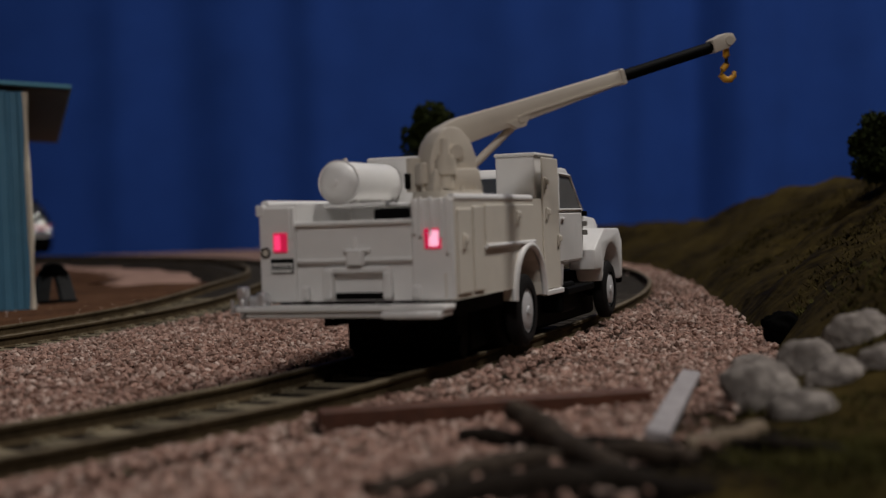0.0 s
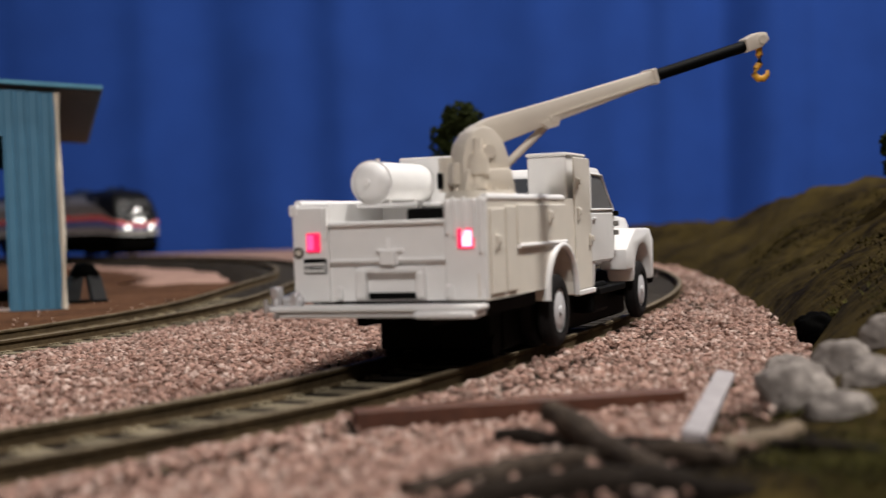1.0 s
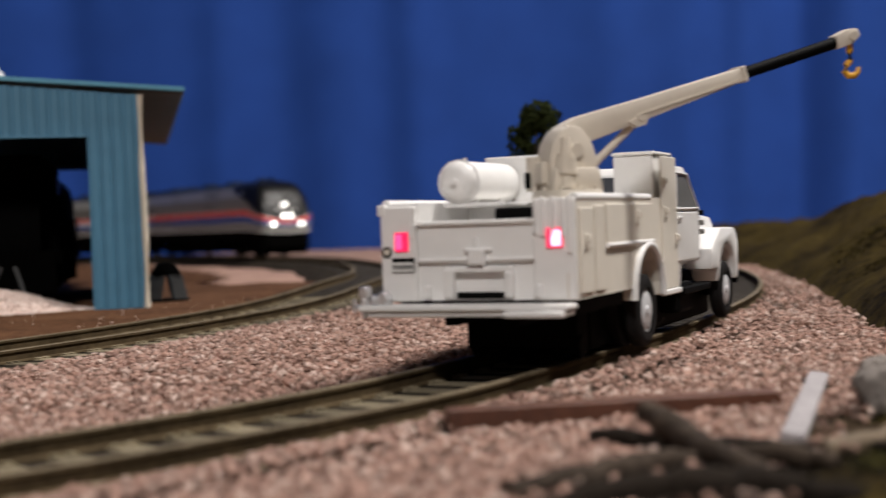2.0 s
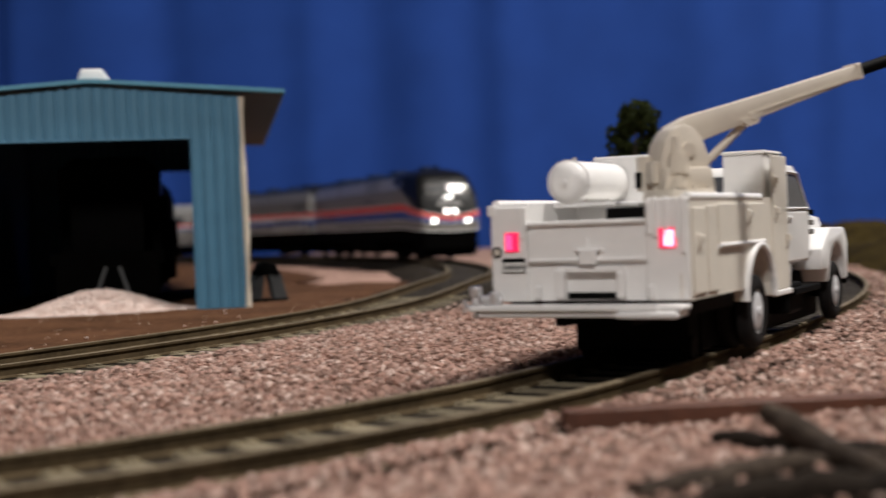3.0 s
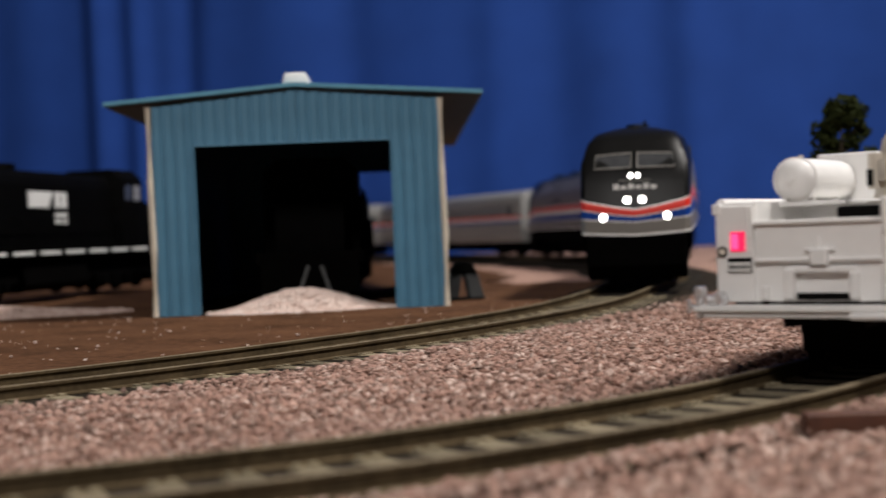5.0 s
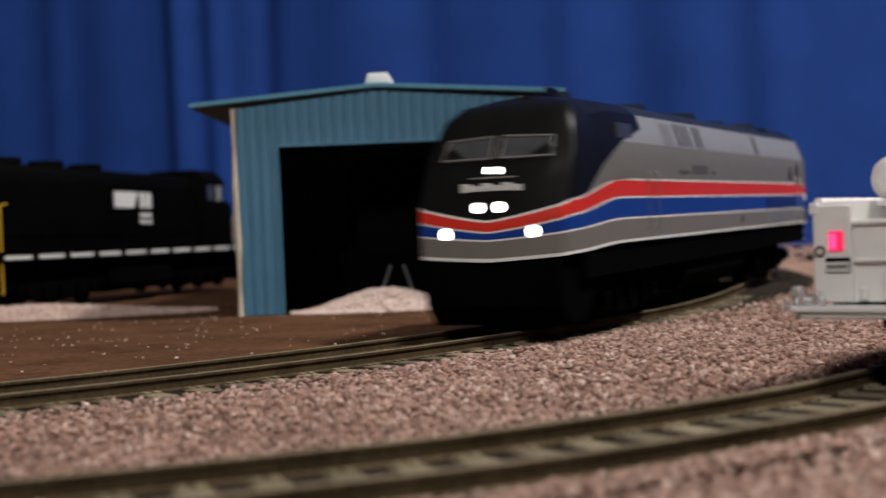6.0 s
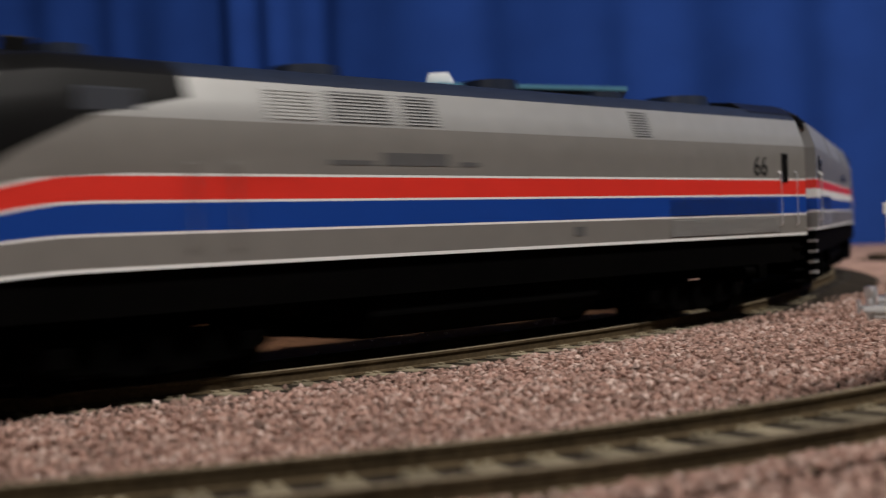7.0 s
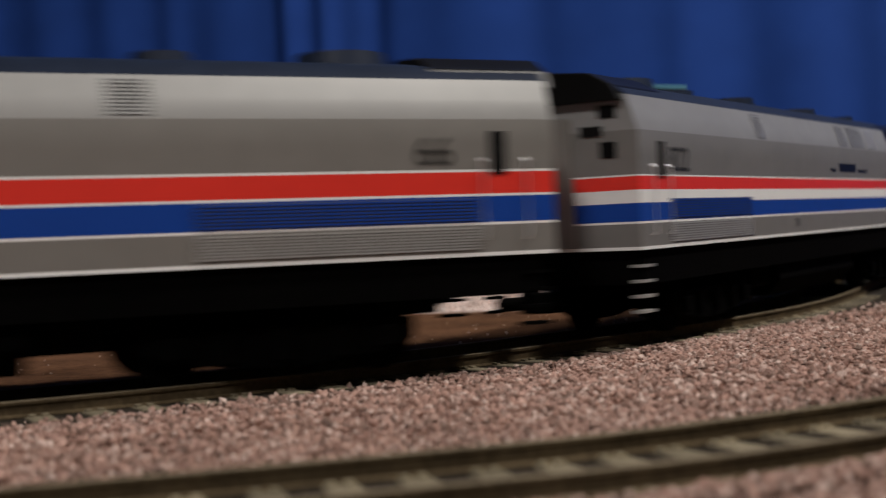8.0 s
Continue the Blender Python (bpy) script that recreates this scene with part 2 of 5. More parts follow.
def along(line, s):
    pts, run = line
    x, y = np.interp(s, run, pts[:, 0]), np.interp(s, run, pts[:, 1])
    x2, y2 = np.interp(s + 1, run, pts[:, 0]), np.interp(s + 1, run, pts[:, 1])
    return x, y, math.atan2(y2 - y, x2 - x)


# centre lines of the two tracks, in millimetres
MAIN = spline([(-560, -170), (-420, -80), (-330, -15), (-255, 50), (-200, 100), (-157, 146), (-132, 181), (-113, 218), (-102, 246), (-91, 278), (-80, 322), (-71.5, 371), (-67.5, 437), (-67, 500),
               (-75, 571), (-91, 646), (-120, 743), (-161, 828), (-209, 909), (-261, 985), (-324, 1062), (-395, 1120), (-500, 1148), (-640, 1150), (-800, 1120), (-960, 1050), (-1110, 930), (-1210, 770), (-1250, 580), (-1230, 390), (-1150, 220), (-1020, 90), (-860, 0), (-700, -60)])
SIDING = spline([(-330, -110), (-240, -42), (-175, 14), (-132, 52), (-96, 81), (-72, 101), (-53, 118), (-38, 136), (-26, 153), (-16, 171), (1, 211), (20, 263), (42, 340), (55, 420), (58, 510), (44, 620), (5, 730), (-60, 830), (-150, 900)])
RAIL_TOP = 2.3


# the main track climbs a little on the far side of the layout
S_CLIMB = [float(MAIN[1][int(np.argmin(np.hypot(MAIN[0][:, 0] - x, MAIN[0][:, 1] - y)))]) for x, y in ((-80, 322), (-67, 470))]


def lift(line, s):
    return 2.0 * smooth_step(*S_CLIMB, s) if line is MAIN else 0.0


# ---- the large structure ----
def hill_height(x, y):
    """Height of the mossy bank beside the siding."""
    edge = float(np.interp(y, (60, 92, 106, 118, 127, 150, 180, 215, 260, 320, 400, 520, 700, 1100), (-14, -2, 8, 18, 26, 33, 44, 53, 58, 66, 76, 84, 84, 60)))
    d = x - edge
    if d <= 0:
        return 0.0
    h = 35 * (1 - math.exp(-d / 48.0)) * min(1.0, 0.25 + d / 60) + 6.5 * (1 - math.exp(-d / 5.0))
    fade = 1.0 / (1 + math.exp(-(y - 156) / 14.0))
    far = 1.0 / (1 + math.exp((y - 640) / 60.0))
    h *= (0.09 + 0.91 * fade) * (0.35 + 0.65 * far)
    return h + fade * (6.0 * noise.noise((x * 0.022, y * 0.022, 1.0)) + 4.0 * noise.noise((x * 0.06, y * 0.06, 4.0)) + 1.6 * noise.noise((x * 0.15, y * 0.15, 7.0))) * min(1, d / 25) + 1.2 * noise.noise((x * 0.11, y * 0.11, 2.0)) * min(1, d / 8)


def ground_height(x, y):
    h = 0.35 * noise.noise((x * 0.05, y * 0.05, 0.0)) + 0.2 * noise.noise((x * 0.2, y * 0.2, 3.0))
    return h - 0.9


def build_ground():
    bm = blank()
    xs = list(np.linspace(-1500, -420, 10)) + list(np.arange(-400, 200, 8.0)) + list(np.linspace(215, 1000, 8))
    ys = list(np.linspace(-1000, -60, 9)) + list(np.arange(-50, 560, 8.0)) + list(np.linspace(600, 1700, 14))
    lines = np.concatenate([MAIN[0][::4], SIDING[0][::4]])

    def trough(x, y):
        """The ground lies lower below the ties."""
        d = math.sqrt(float(((lines - (x, y)) ** 2).sum(1).min()))
        return 1.3 * (1 - smooth_step(20, 30, d))
    grid = [[bm.verts.new((x, y, ground_height(x, y) - trough(x, y))) for x in xs] for y in ys]
    for j in range(len(ys) - 1):
        for i in range(len(xs) - 1):
            bm.faces.new((grid[j][i], grid[j][i + 1], grid[j + 1][i + 1], grid[j + 1][i]))
    ob = part("ground", bm, M_BED, smooth=60)
    return tagged(ob, "layout base covered in pinkish granite ballast", "ground", kind="structure")


def distance_left(line, x, y):
    """Signed distance of a place from a track: positive on the left of its running direction."""
    pts, run = line
    i = int(np.argmin((pts[:, 0] - x) ** 2 + (pts[:, 1] - y) ** 2))
    i = min(max(i, 1), len(pts) - 2)
    d = pts[i + 1] - pts[i - 1]
    d = d / np.hypot(*d)
    return d[0] * (y - pts[i, 1]) - d[1] * (x - pts[i, 0])


def build_dirt():
    """Brown earth between the main track and the shed."""
    bm = blank()
    pts, run = MAIN
    rows = []
    for s in np.arange(90, 760, 7.0):
        x, y, a = along(MAIN, s)
        nx, ny = -math.sin(a), math.cos(a)
        row = []
        for d in (13, 16, 20, 26, 34, 44, 56, 70, 90, 115, 145, 180, 215):
            px, py = x + nx * d, y + ny * d
            h = 0.5 + 0.5 * noise.noise((px * 0.06, py * 0.06, 5.0)) + 0.3 * noise.noise((px * 0.25, py * 0.25, 6.0))
            row.append(bm.verts.new((px, py, -0.9 if d == 13 else h)))
        rows.append(row)
    for a, b in zip(rows, rows[1:]):
        for i in range(len(a) - 1):
            bm.faces.new((a[i], a[i + 1], b[i + 1], b[i]))
    bmesh.ops.recalc_face_normals(bm, faces=bm.faces)
    ob = part("dirt_ground", bm, M_DIRT, smooth=60)
    return tagged(ob, "brown earth strip around the blue shed", "ground", kind="structure")


def build_far_dirt():
    """Brown earth that fills the loop behind the shed."""
    bm = blank()
    step = 15.0
    made = {}

    def corner(i, j):
        if (i, j) not in made:
            x, y = i * step, j * step
            made[i, j] = bm.verts.new((x, y, 0.25 + 0.5 * noise.noise((x * 0.05, y * 0.05, 5.0)) + 0.4 * noise.noise((x * 0.012, y * 0.012, 8.0))))
        return made[i, j]
    for i in range(-56, -3):
        for j in range(25, 72):
            if distance_left(MAIN, (i + 0.5) * step, (j + 0.5) * step) > (26 if j * step < 440 else 70):
                bm.faces.new((corner(i, j), corner(i + 1, j), corner(i + 1, j + 1), corner(i, j + 1)))
    ob = part("earth_ground", bm, M_DIRT, smooth=80)
    return tagged(ob, "brown earth inside the track loop", "ground", kind="structure")


def build_curtain():
    bm = blank()
    y0 = 1330
    xs = np.arange(-1500, 900, 6.0)
    folds = [(-1440, 26, 40), (-1330, 22, 34), (-1215, 18, 26), (-1120, 20, 40), (-1010, 24, 34), (-930, 14, 20), (-845, 10, 40), (-764, 24, 13), (-720, 20, 12), (-668, -18, 16), (-560, 9, 50), (-470, -12, 26), (-385, 12, 34), (-322, 8, 20),
             (-250, -10, 30), (-190, 14, 40), (-118, 22, 26), (-60, 10, 40), (5, -12, 34), (75, 14, 30), (150, 20, 30), (200, 16, 18), (255, -18, 16), (300, 34, 26), (345, 12, 14), (430, 22, 30), (520, 26, 30), (640, 24, 34), (760, 22, 30)]
    verts = []
    for z in np.linspace(-320, 1100, 24):
        row = []
        for x in xs:
            d = sum(h * math.exp(-((x + 0.02 * z * math.sin(c) - c) / w) ** 2) for c, h, w in folds)
            d += 5 * math.sin(x * 0.021 + 0.002 * z) + 2.5 * math.sin(x * 0.057 + 1) + 1.2 * noise.noise((x * 0.02, z * 0.006, 0))
            row.append(bm.verts.new((x, y0 - 0.5 * d, z)))
        verts.append(row)
    for a, b in zip(verts, verts[1:]):
        for i in range(len(a) - 1):
            bm.faces.new((a[i], a[i + 1], b[i + 1], b[i]))
    ob = part("backdrop", bm, M_CURTAIN, smooth=180)
    return tagged(ob, "deep blue cloth curtain hanging in vertical folds", "curtain", kind="structure")


def build_room():
    """Plain walls and a ceiling that close the room."""
    for name, x0, x1, y0, y1, z0, z1 in (("wall_north", -1700, 1400, 1480, 1540, -800, 1600), ("wall_south", -1700, 1400, -1640, -1580, -800, 1600), ("wall_west", -1760, -1700, -1640, 1540, -800, 1600),
                                         ("wall_east", 1400, 1460, -1640, 1540, -800, 1600), ("ceiling", -1760, 1460, -1640, 1540, 1600, 1650), ("floor", -1760, 1460, -1640, 1540, -850, -800)):
        ob = part(name, box(blank(), x0, x1, y0, y1, z0, z1), M_WALL)
        tagged(ob, "plain painted room " + name.split("_")[0], name.split("_")[0], kind="structure")


RAIL_PROFILE = [(-0.95, 0.0), (0.95, 0.0), (0.85, 0.22), (0.3, 0.42), (0.3, 1.55), (0.58, 1.8), (0.58, 2.2), (0.45, 2.3), (-0.45, 2.3), (-0.58, 2.2), (-0.58, 1.8), (-0.3, 1.55), (-0.3, 0.42), (-0.85, 0.22)]


def build_track(name, label, line, s0, s1, near0, near1, dark):
    """Two rails on ties; the ties past the run called dark take a darker colour."""
    track = thing(name, label, "railway track", kind="structure")
    for side in (-1, 1):
        bm = blank()
        rings = []
        for s in np.arange(s0, s1, 5.0):
            x, y, a = along(line, s)
            nx, ny = -math.sin(a), math.cos(a)
            off = side * 8.75
            rings.append([bm.verts.new((x + nx * (off + u), y + ny * (off + u), w + lift(line, s))) for u, w in RAIL_PROFILE])
        n = len(RAIL_PROFILE)
        for a, b in zip(rings, rings[1:]):
            for k in range(n):
                f = bm.faces.new((a[k], b[k], b[(k + 1) % n], a[(k + 1) % n]))
                f.material_index = 1 if k in (6, 7, 8) else 0
        bm.faces.new(rings[0])
        bm.faces.new(rings[-1][::-1])
        bmesh.ops.recalc_face_normals(bm, faces=bm.faces)
        part("rail", bm, [M_RAIL, M_RAILTOP], track, smooth=40)
    bm = box(blank(), -1.8, 1.8, -15, 15, -1.6, 0.0, 0.12, 1)
    for yy in (-8.75, 8.75):
        for xx in (-0.9, 0.9):
            box(bm, xx - 0.45, xx + 0.45, yy - 1.9, yy + 1.9, 0.0, 0.32)
    shared = {}
    rest = blank()
    for i, s in enumerate(np.arange(s0 + 3, s1 - 3, 7.3)):
        x, y, a = along(line, s)
        m = mpose(x, y, lift(line, s), 0, 0, math.degrees(a) + random.uniform(-1.5, 1.5))
        if near0 <= s <= near1:
            mat = M_TIEDARK if s > dark else M_TIE
            if mat not in shared:
                shared[mat] = part("tie", bm.copy(), mat, track, at=m).data
            else:
                t = new("tie", shared[mat])
                t.parent, t.matrix_basis = track, m
        else:
            mm_ = Matrix.Translation((x, y, lift(line, s))) @ Matrix.Rotation(a, 4, "Z")
            box(rest, -2.2, 2.2, -15, 15, -1.6, 0.0, turn=mm_)
    bm.free()
    tagged(part("far_ties", rest, M_TIEDARK, track), kind="stuff")
    # dark bed of cinders below the ties
    bm = blank()
    rows = []
    for s in np.arange(s0, s1, 8.0):
        x, y, a = along(line, s)
        nx, ny = -math.sin(a), math.cos(a)
        rows.append([bm.verts.new((x + nx * d, y + ny * d, h + lift(line, s) * (1 if abs(d) < 25 else 0.4))) for d, h in ((-30, -2.4), (-23, -1.1), (-17.5, -0.55), (-15.4, -0.14), (15.4, -0.14), (17.5, -0.55), (23, -1.1), (30, -2.4))])
    for a, b in zip(rows, rows[1:]):
        for k in range(7):
            bm.faces.new((a[k], a[k + 1], b[k + 1], b[k]))
    bmesh.ops.recalc_face_normals(bm, faces=bm.faces)
    part("track_bed", bm, M_GREYROAD, track, "dark cinder bed under the ties")
    return track


def stones(name, label, mat, places, sizes, heights, seed):
    """Many small angular stones in one mesh, each with its own turn and shape."""
    rng = np.random.RandomState(seed)
    base = np.array([(0, 0, 1), (0.9, 0, 0.35), (0.28, 0.85, 0.35), (-0.72, 0.53, 0.35), (-0.72, -0.53, 0.35), (0.28, -0.85, 0.35), (0.5, 0.5, -0.6), (-0.6, 0.2, -0.6), (0.2, -0.6, -0.6)])
    tris = np.array([(0, 1, 2), (0, 2, 3), (0, 3, 4), (0, 4, 5), (0, 5, 1), (1, 6, 2), (2, 7, 3), (3, 7, 4), (4, 8, 5), (5, 8, 1), (1, 8, 6), (2, 6, 7), (4, 7, 8)])
    n = len(places)
    v = base[None] * (1 + rng.uniform(-0.28, 0.28, (n, 9, 3)))
    v *= rng.uniform(0.6, 1.25, (n, 1, 3))
    a, b = rng.uniform(0, math.tau, n), rng.normal(0, 0.7, n)
    ca, sa, cb, sb = np.cos(a), np.sin(a), np.cos(b), np.sin(b)
    x, y, z = v[..., 0], v[..., 1], v[..., 2]
    x, z = x * cb[:, None] + z * sb[:, None], -x * sb[:, None] + z * cb[:, None]
    x, y = x * ca[:, None] - y * sa[:, None], x * sa[:, None] + y * ca[:, None]
    v = np.stack([x, y, z], -1) * sizes[:, None, None]
    v[..., 0] += places[:, 0, None]
    v[..., 1] += places[:, 1, None]
    v[..., 2] += heights[:, None]
    me = bpy.data.meshes.new(name)
    faces = (tris[None] + 9 * np.arange(n)[:, None, None]).reshape(-1, 3)
    me.from_pydata((v.reshape(-1, 3) * MM).tolist(), [], faces.tolist())
    me.materials.append(mat)
    ob = new(name, me)
    return tagged(ob, label, "gravel", kind="stuff")


def build_stones():
    rng = np.random.RandomState(7)
    pts_m, pts_s = MAIN[0][::6], SIDING[0][::6]

    def gap(p, pts):
        return np.sqrt(((p[:, None, :] - pts[None]) ** 2).sum(-1).min(1))
    cand = np.concatenate([np.c_[rng.uniform(-230, 75, 84000), rng.uniform(60, 300, 84000)], np.c_[rng.uniform(-110, 110, 30000), rng.uniform(300, 560, 30000)],
                           np.c_[rng.uniform(-20, 75, 6000), rng.uniform(70, 230, 6000)], np.c_[rng.uniform(-70, 45, 16000), rng.uniform(75, 160, 16000)]])
    g_m, g_s = gap(cand, pts_m), gap(cand, pts_s)
    left = np.array([distance_left(MAIN, x, y) for x, y in cand])
    side = np.array([distance_left(SIDING, x, y) for x, y in cand])
    keep = (g_m > 14.6) & ((g_s > 15.8) | ((side < 0) & (g_s > 11.3))) & (left < 0)
    keep &= (side < 0) | (rng.rand(len(cand)) < 0.25 + 0.75 * np.clip((g_s - 17) / 9, 0, 1))
    hills = np.array([hill_height(x, y) for x, y in cand])
    keep &= (hills < 0.15 + 0.8 * rng.rand(len(cand)) ** 3)
    # few stones on the dark soil under the branches and before the rocks
    soil = np.maximum(1 - ((cand[:, 0] - 14) / 24) ** 2 - ((cand[:, 1] - 108) / 15) ** 2, 1 - ((cand[:, 0] - 29) / 8) ** 2 - ((cand[:, 1] - 132) / 21) ** 2)
    keep &= ~((soil > 0) & (rng.rand(len(cand)) < 0.45 + 0.6 * soil))
    # none inside the beam and the slat that lie on the ballast
    for ax, ay, bx, by, half in ((-14.0, 143.3, 22.6, 151.6, 2.0), (19.6, 125.6, 30.8, 168, 1.4)):
        d = np.array([bx - ax, by - ay])
        k = np.clip(((cand - (ax, ay)) @ d) / (d @ d), 0, 1)
        keep &= np.sqrt((((cand - (ax, ay)) - k[:, None] * d) ** 2).sum(1)) > half
    cand, g_s, g_m, hills = cand[keep], g_s[keep], g_m[keep], hills[keep]
    big = (0.36 + 0.48 * rng.rand(len(cand)) ** 2) * np.where(cand[:, 1] < 160, 0.84, 1.0)
    ht = np.array([ground_height(x, y) for x, y in cand]) + 0.25 + 0.5 * rng.rand(len(cand)) + hills
    ht += np.where(g_s < 17, 0.75, 0.0)
    ht += 0.9 * np.clip((g_s - 16) / 30, 0, 1) * np.clip((g_m - 16) / 30, 0, 1)
    stones("ballast_stones", "loose pinkish granite ballast between the tracks", M_BALLAST, cand, big, ht, 1)
    # dark stones at the edges of the track bed and between the ties
    lots = []
    for line, s0, s1, k in ((SIDING, 60, 560, 7500), (MAIN, 200, 620, 3600)):
        for s, d in zip(rng.uniform(s0, s1, k), rng.uniform(-20, 25, k)):
            x, y, a = along(line, s)
            lots.append((x - math.sin(a) * d, y + math.cos(a) * d, d, lift(line, s)))
    lots = np.array(lots)
    h = np.where(np.abs(lots[:, 2]) > 15.4, -0.55, -0.62) + lots[:, 3]
    stones("cinder_stones", "dark cinders on the track bed", M_CINDER, lots[:, :2], 0.35 + 0.3 * rng.rand(len(lots)), h, 2)


def build_hill():
    bm = blank()
    xs = list(np.arange(-20, 200, 4.0)) + list(np.linspace(206, 700, 22))
    ys = list(np.arange(56, 420, 4.0)) + list(np.linspace(426, 1100, 44))
    grid = [[bm.verts.new((x, y, hill_height(x, y) - 0.9 - (1.0 if hill_height(x, y) <= 0 else -0.35))) for x in xs] for y in ys]
    for j in range(len(ys) - 1):
        for i in range(len(xs) - 1):
            bm.faces.new((grid[j][i], grid[j][i + 1], grid[j + 1][i + 1], grid[j + 1][i]))
    ob = part("hill_ground", bm, M_HILL, smooth=70)
    return tagged(ob, "mossy brown earth bank beside the siding", "hillside", kind="structure")


# ---- the shed ----
def build_shed():
    # local: x along the front, y into the depth, z up; the front's left foot is the origin
    shed = thing("locomotive_shed", "pale blue corrugated metal shed with open ends", "shed", mpose(-199.7, 355.5, 0.6, 0, 0, 17.0))
    W, D, EAVE, RIDGE = 85.2, 170.0, 63.0, 66.8
    OL, OR, OT, ROOF_D = 12.6, 70.6, 50.0, 232.0

    def front_panel(y0, OL=OL, OR=OR, OT=OT):
        """Corrugated end wall with a wide doorway, strip by strip."""
        x = 0.0
        while x < W - 0.01:
            x1 = min(x + 3.4, W)
            if x < OL < x1:
                x1 = OL
            elif x < OR < x1:
                x1 = OR
            mid = (x + x1) / 2
            zt = EAVE + (RIDGE - EAVE) * (1 - abs(mid - W / 2) / (W / 2)) - 1.0
            z0 = OT if OL - 0.01 <= x and x1 <= OR + 0.01 else 0.0
            bm = box(blank(), x, x1, y0 + 0.45, y0 + 1.6, z0, zt)
            if x1 - x > 1.6:
                prism(bm, [(x + 0.35, y0 + 0.5), (x + 0.8, y0), (x1 - 0.8, y0), (x1 - 0.35, y0 + 0.5)], "z", z0 + 0.01, zt - 0.05)
            part("wall_panel", bm, M_BLUEWALL, shed)
            x = x1
    front_panel(0.0)
    front_panel(D - 2.0, 39.0, 71.0, 48.5)
    for x0, x1 in ((0.0, 1.4), (W - 1.4, W)):
        bm = blank()
        face, back = (x0, x1) if x0 == 0 else (x1, x0)
        rib = -0.35 if x0 == 0 else 0.35
        outline, y = [], 1.7
        while y < D - 5.4:
            outline += [(face, y), (face + rib, y + 0.5), (face + rib, y + 2.6), (face, y + 3.0)]
            y += 3.4
        outline += [(face, D - 2.2), (back, D - 2.2), (back, 1.7)]
        prism(bm, outline, "z", 0, EAVE - 0.5)
        part("side_wall", bm, M_BLUEWALL, shed)
    for sx in (-1, 1):
        bm = blank()
        ov = 13.5
        xe, ze = (W / 2 + sx * (W / 2 + ov)), EAVE - (RIDGE - EAVE) / (W / 2) * ov + 1.0
        prism(bm, [(W / 2, RIDGE), (xe, ze), (xe, ze + 1.1), (W / 2, RIDGE + 1.1)], "y", -1.4, ROOF_D)
        bm2 = blank()
        prism(bm2, [(W / 2 + sx * 2, RIDGE - 0.55 + (ze - RIDGE) * 2 / (W / 2 + ov)), (xe - sx * 0.6, ze - 0.45), (xe - sx * 0.6, ze - 0.05), (W / 2 + sx * 2, RIDGE - 0.1 + (ze - RIDGE) * 2 / (W / 2 + ov))], "y", 2.0, ROOF_D - 1)
        part("soffit", bm2, M_SOFFIT, shed, "dark grey roof underside")
        slope = part("roof", bm, M_ROOF, shed, "light blue ribbed metal roof slope")
        for k in range(34):
            bm = blank()
            y = 1 + k * 6.8
            dz = (ze - RIDGE) / (xe - W / 2)
            prism(bm, [(W / 2 + sx * 0.5, RIDGE + 1.09 + dz * 0.5 * sx), (xe, ze + 1.09), (xe, ze + 1.45), (W / 2 + sx * 0.5, RIDGE + 1.45 + dz * 0.5 * sx)], "y", y, y + 0.8)
            part("roof_rib", bm, M_ROOF, slope)
    bm = blank()
    prism(bm, [(W / 2 - 4.6, 0), (W / 2 + 4.6, 0), (W / 2 + 3.2, 4.8), (W / 2 - 3.2, 4.8)], "y", 8, 30, 0.6)
    bmesh.ops.translate(bm, vec=(0, 0, RIDGE + 0.4), verts=bm.verts)
    part("roof_vent", bm, M_SOFTWHITE, shed, "white ridge vent", smooth=40)
    for x in (-0.6, W + 0.6):
        part("corner_trim", tube(blank(), [(x, 0.0, 0), (x + 0.2, 0.1, 20), (x - 0.1, 0, 40), (x, 0, EAVE - 1)], 0.95, 8), M_TRIM, shed, "cream downpipe trim")
    for x0, x1, z0, z1 in ((OL - 0.5, OL, 0, OT), (OR, OR + 0.5, 0, OT), (OL, OR, OT, OT + 0.6)):
        part("door_frame", box(blank(), x0, x1, -0.15, 1.8, z0, z1, 0.1), M_BLUEWALL, shed)
    part("seam_strip", box(blank(), W / 2 - 0.5, W / 2 + 0.3, -0.3, 0.2, OT + 0.8, RIDGE - 1.4, 0.1), M_BLUEWALL, shed)
    for x in (1.0, W - 1.0):
        part("canopy_post", box(blank(), x - 0.8, x + 0.8, ROOF_D - 4, ROOF_D - 2.4, 0, EAVE - 0.4, 0.15, 1), M_GREYIN, shed)
    return shed


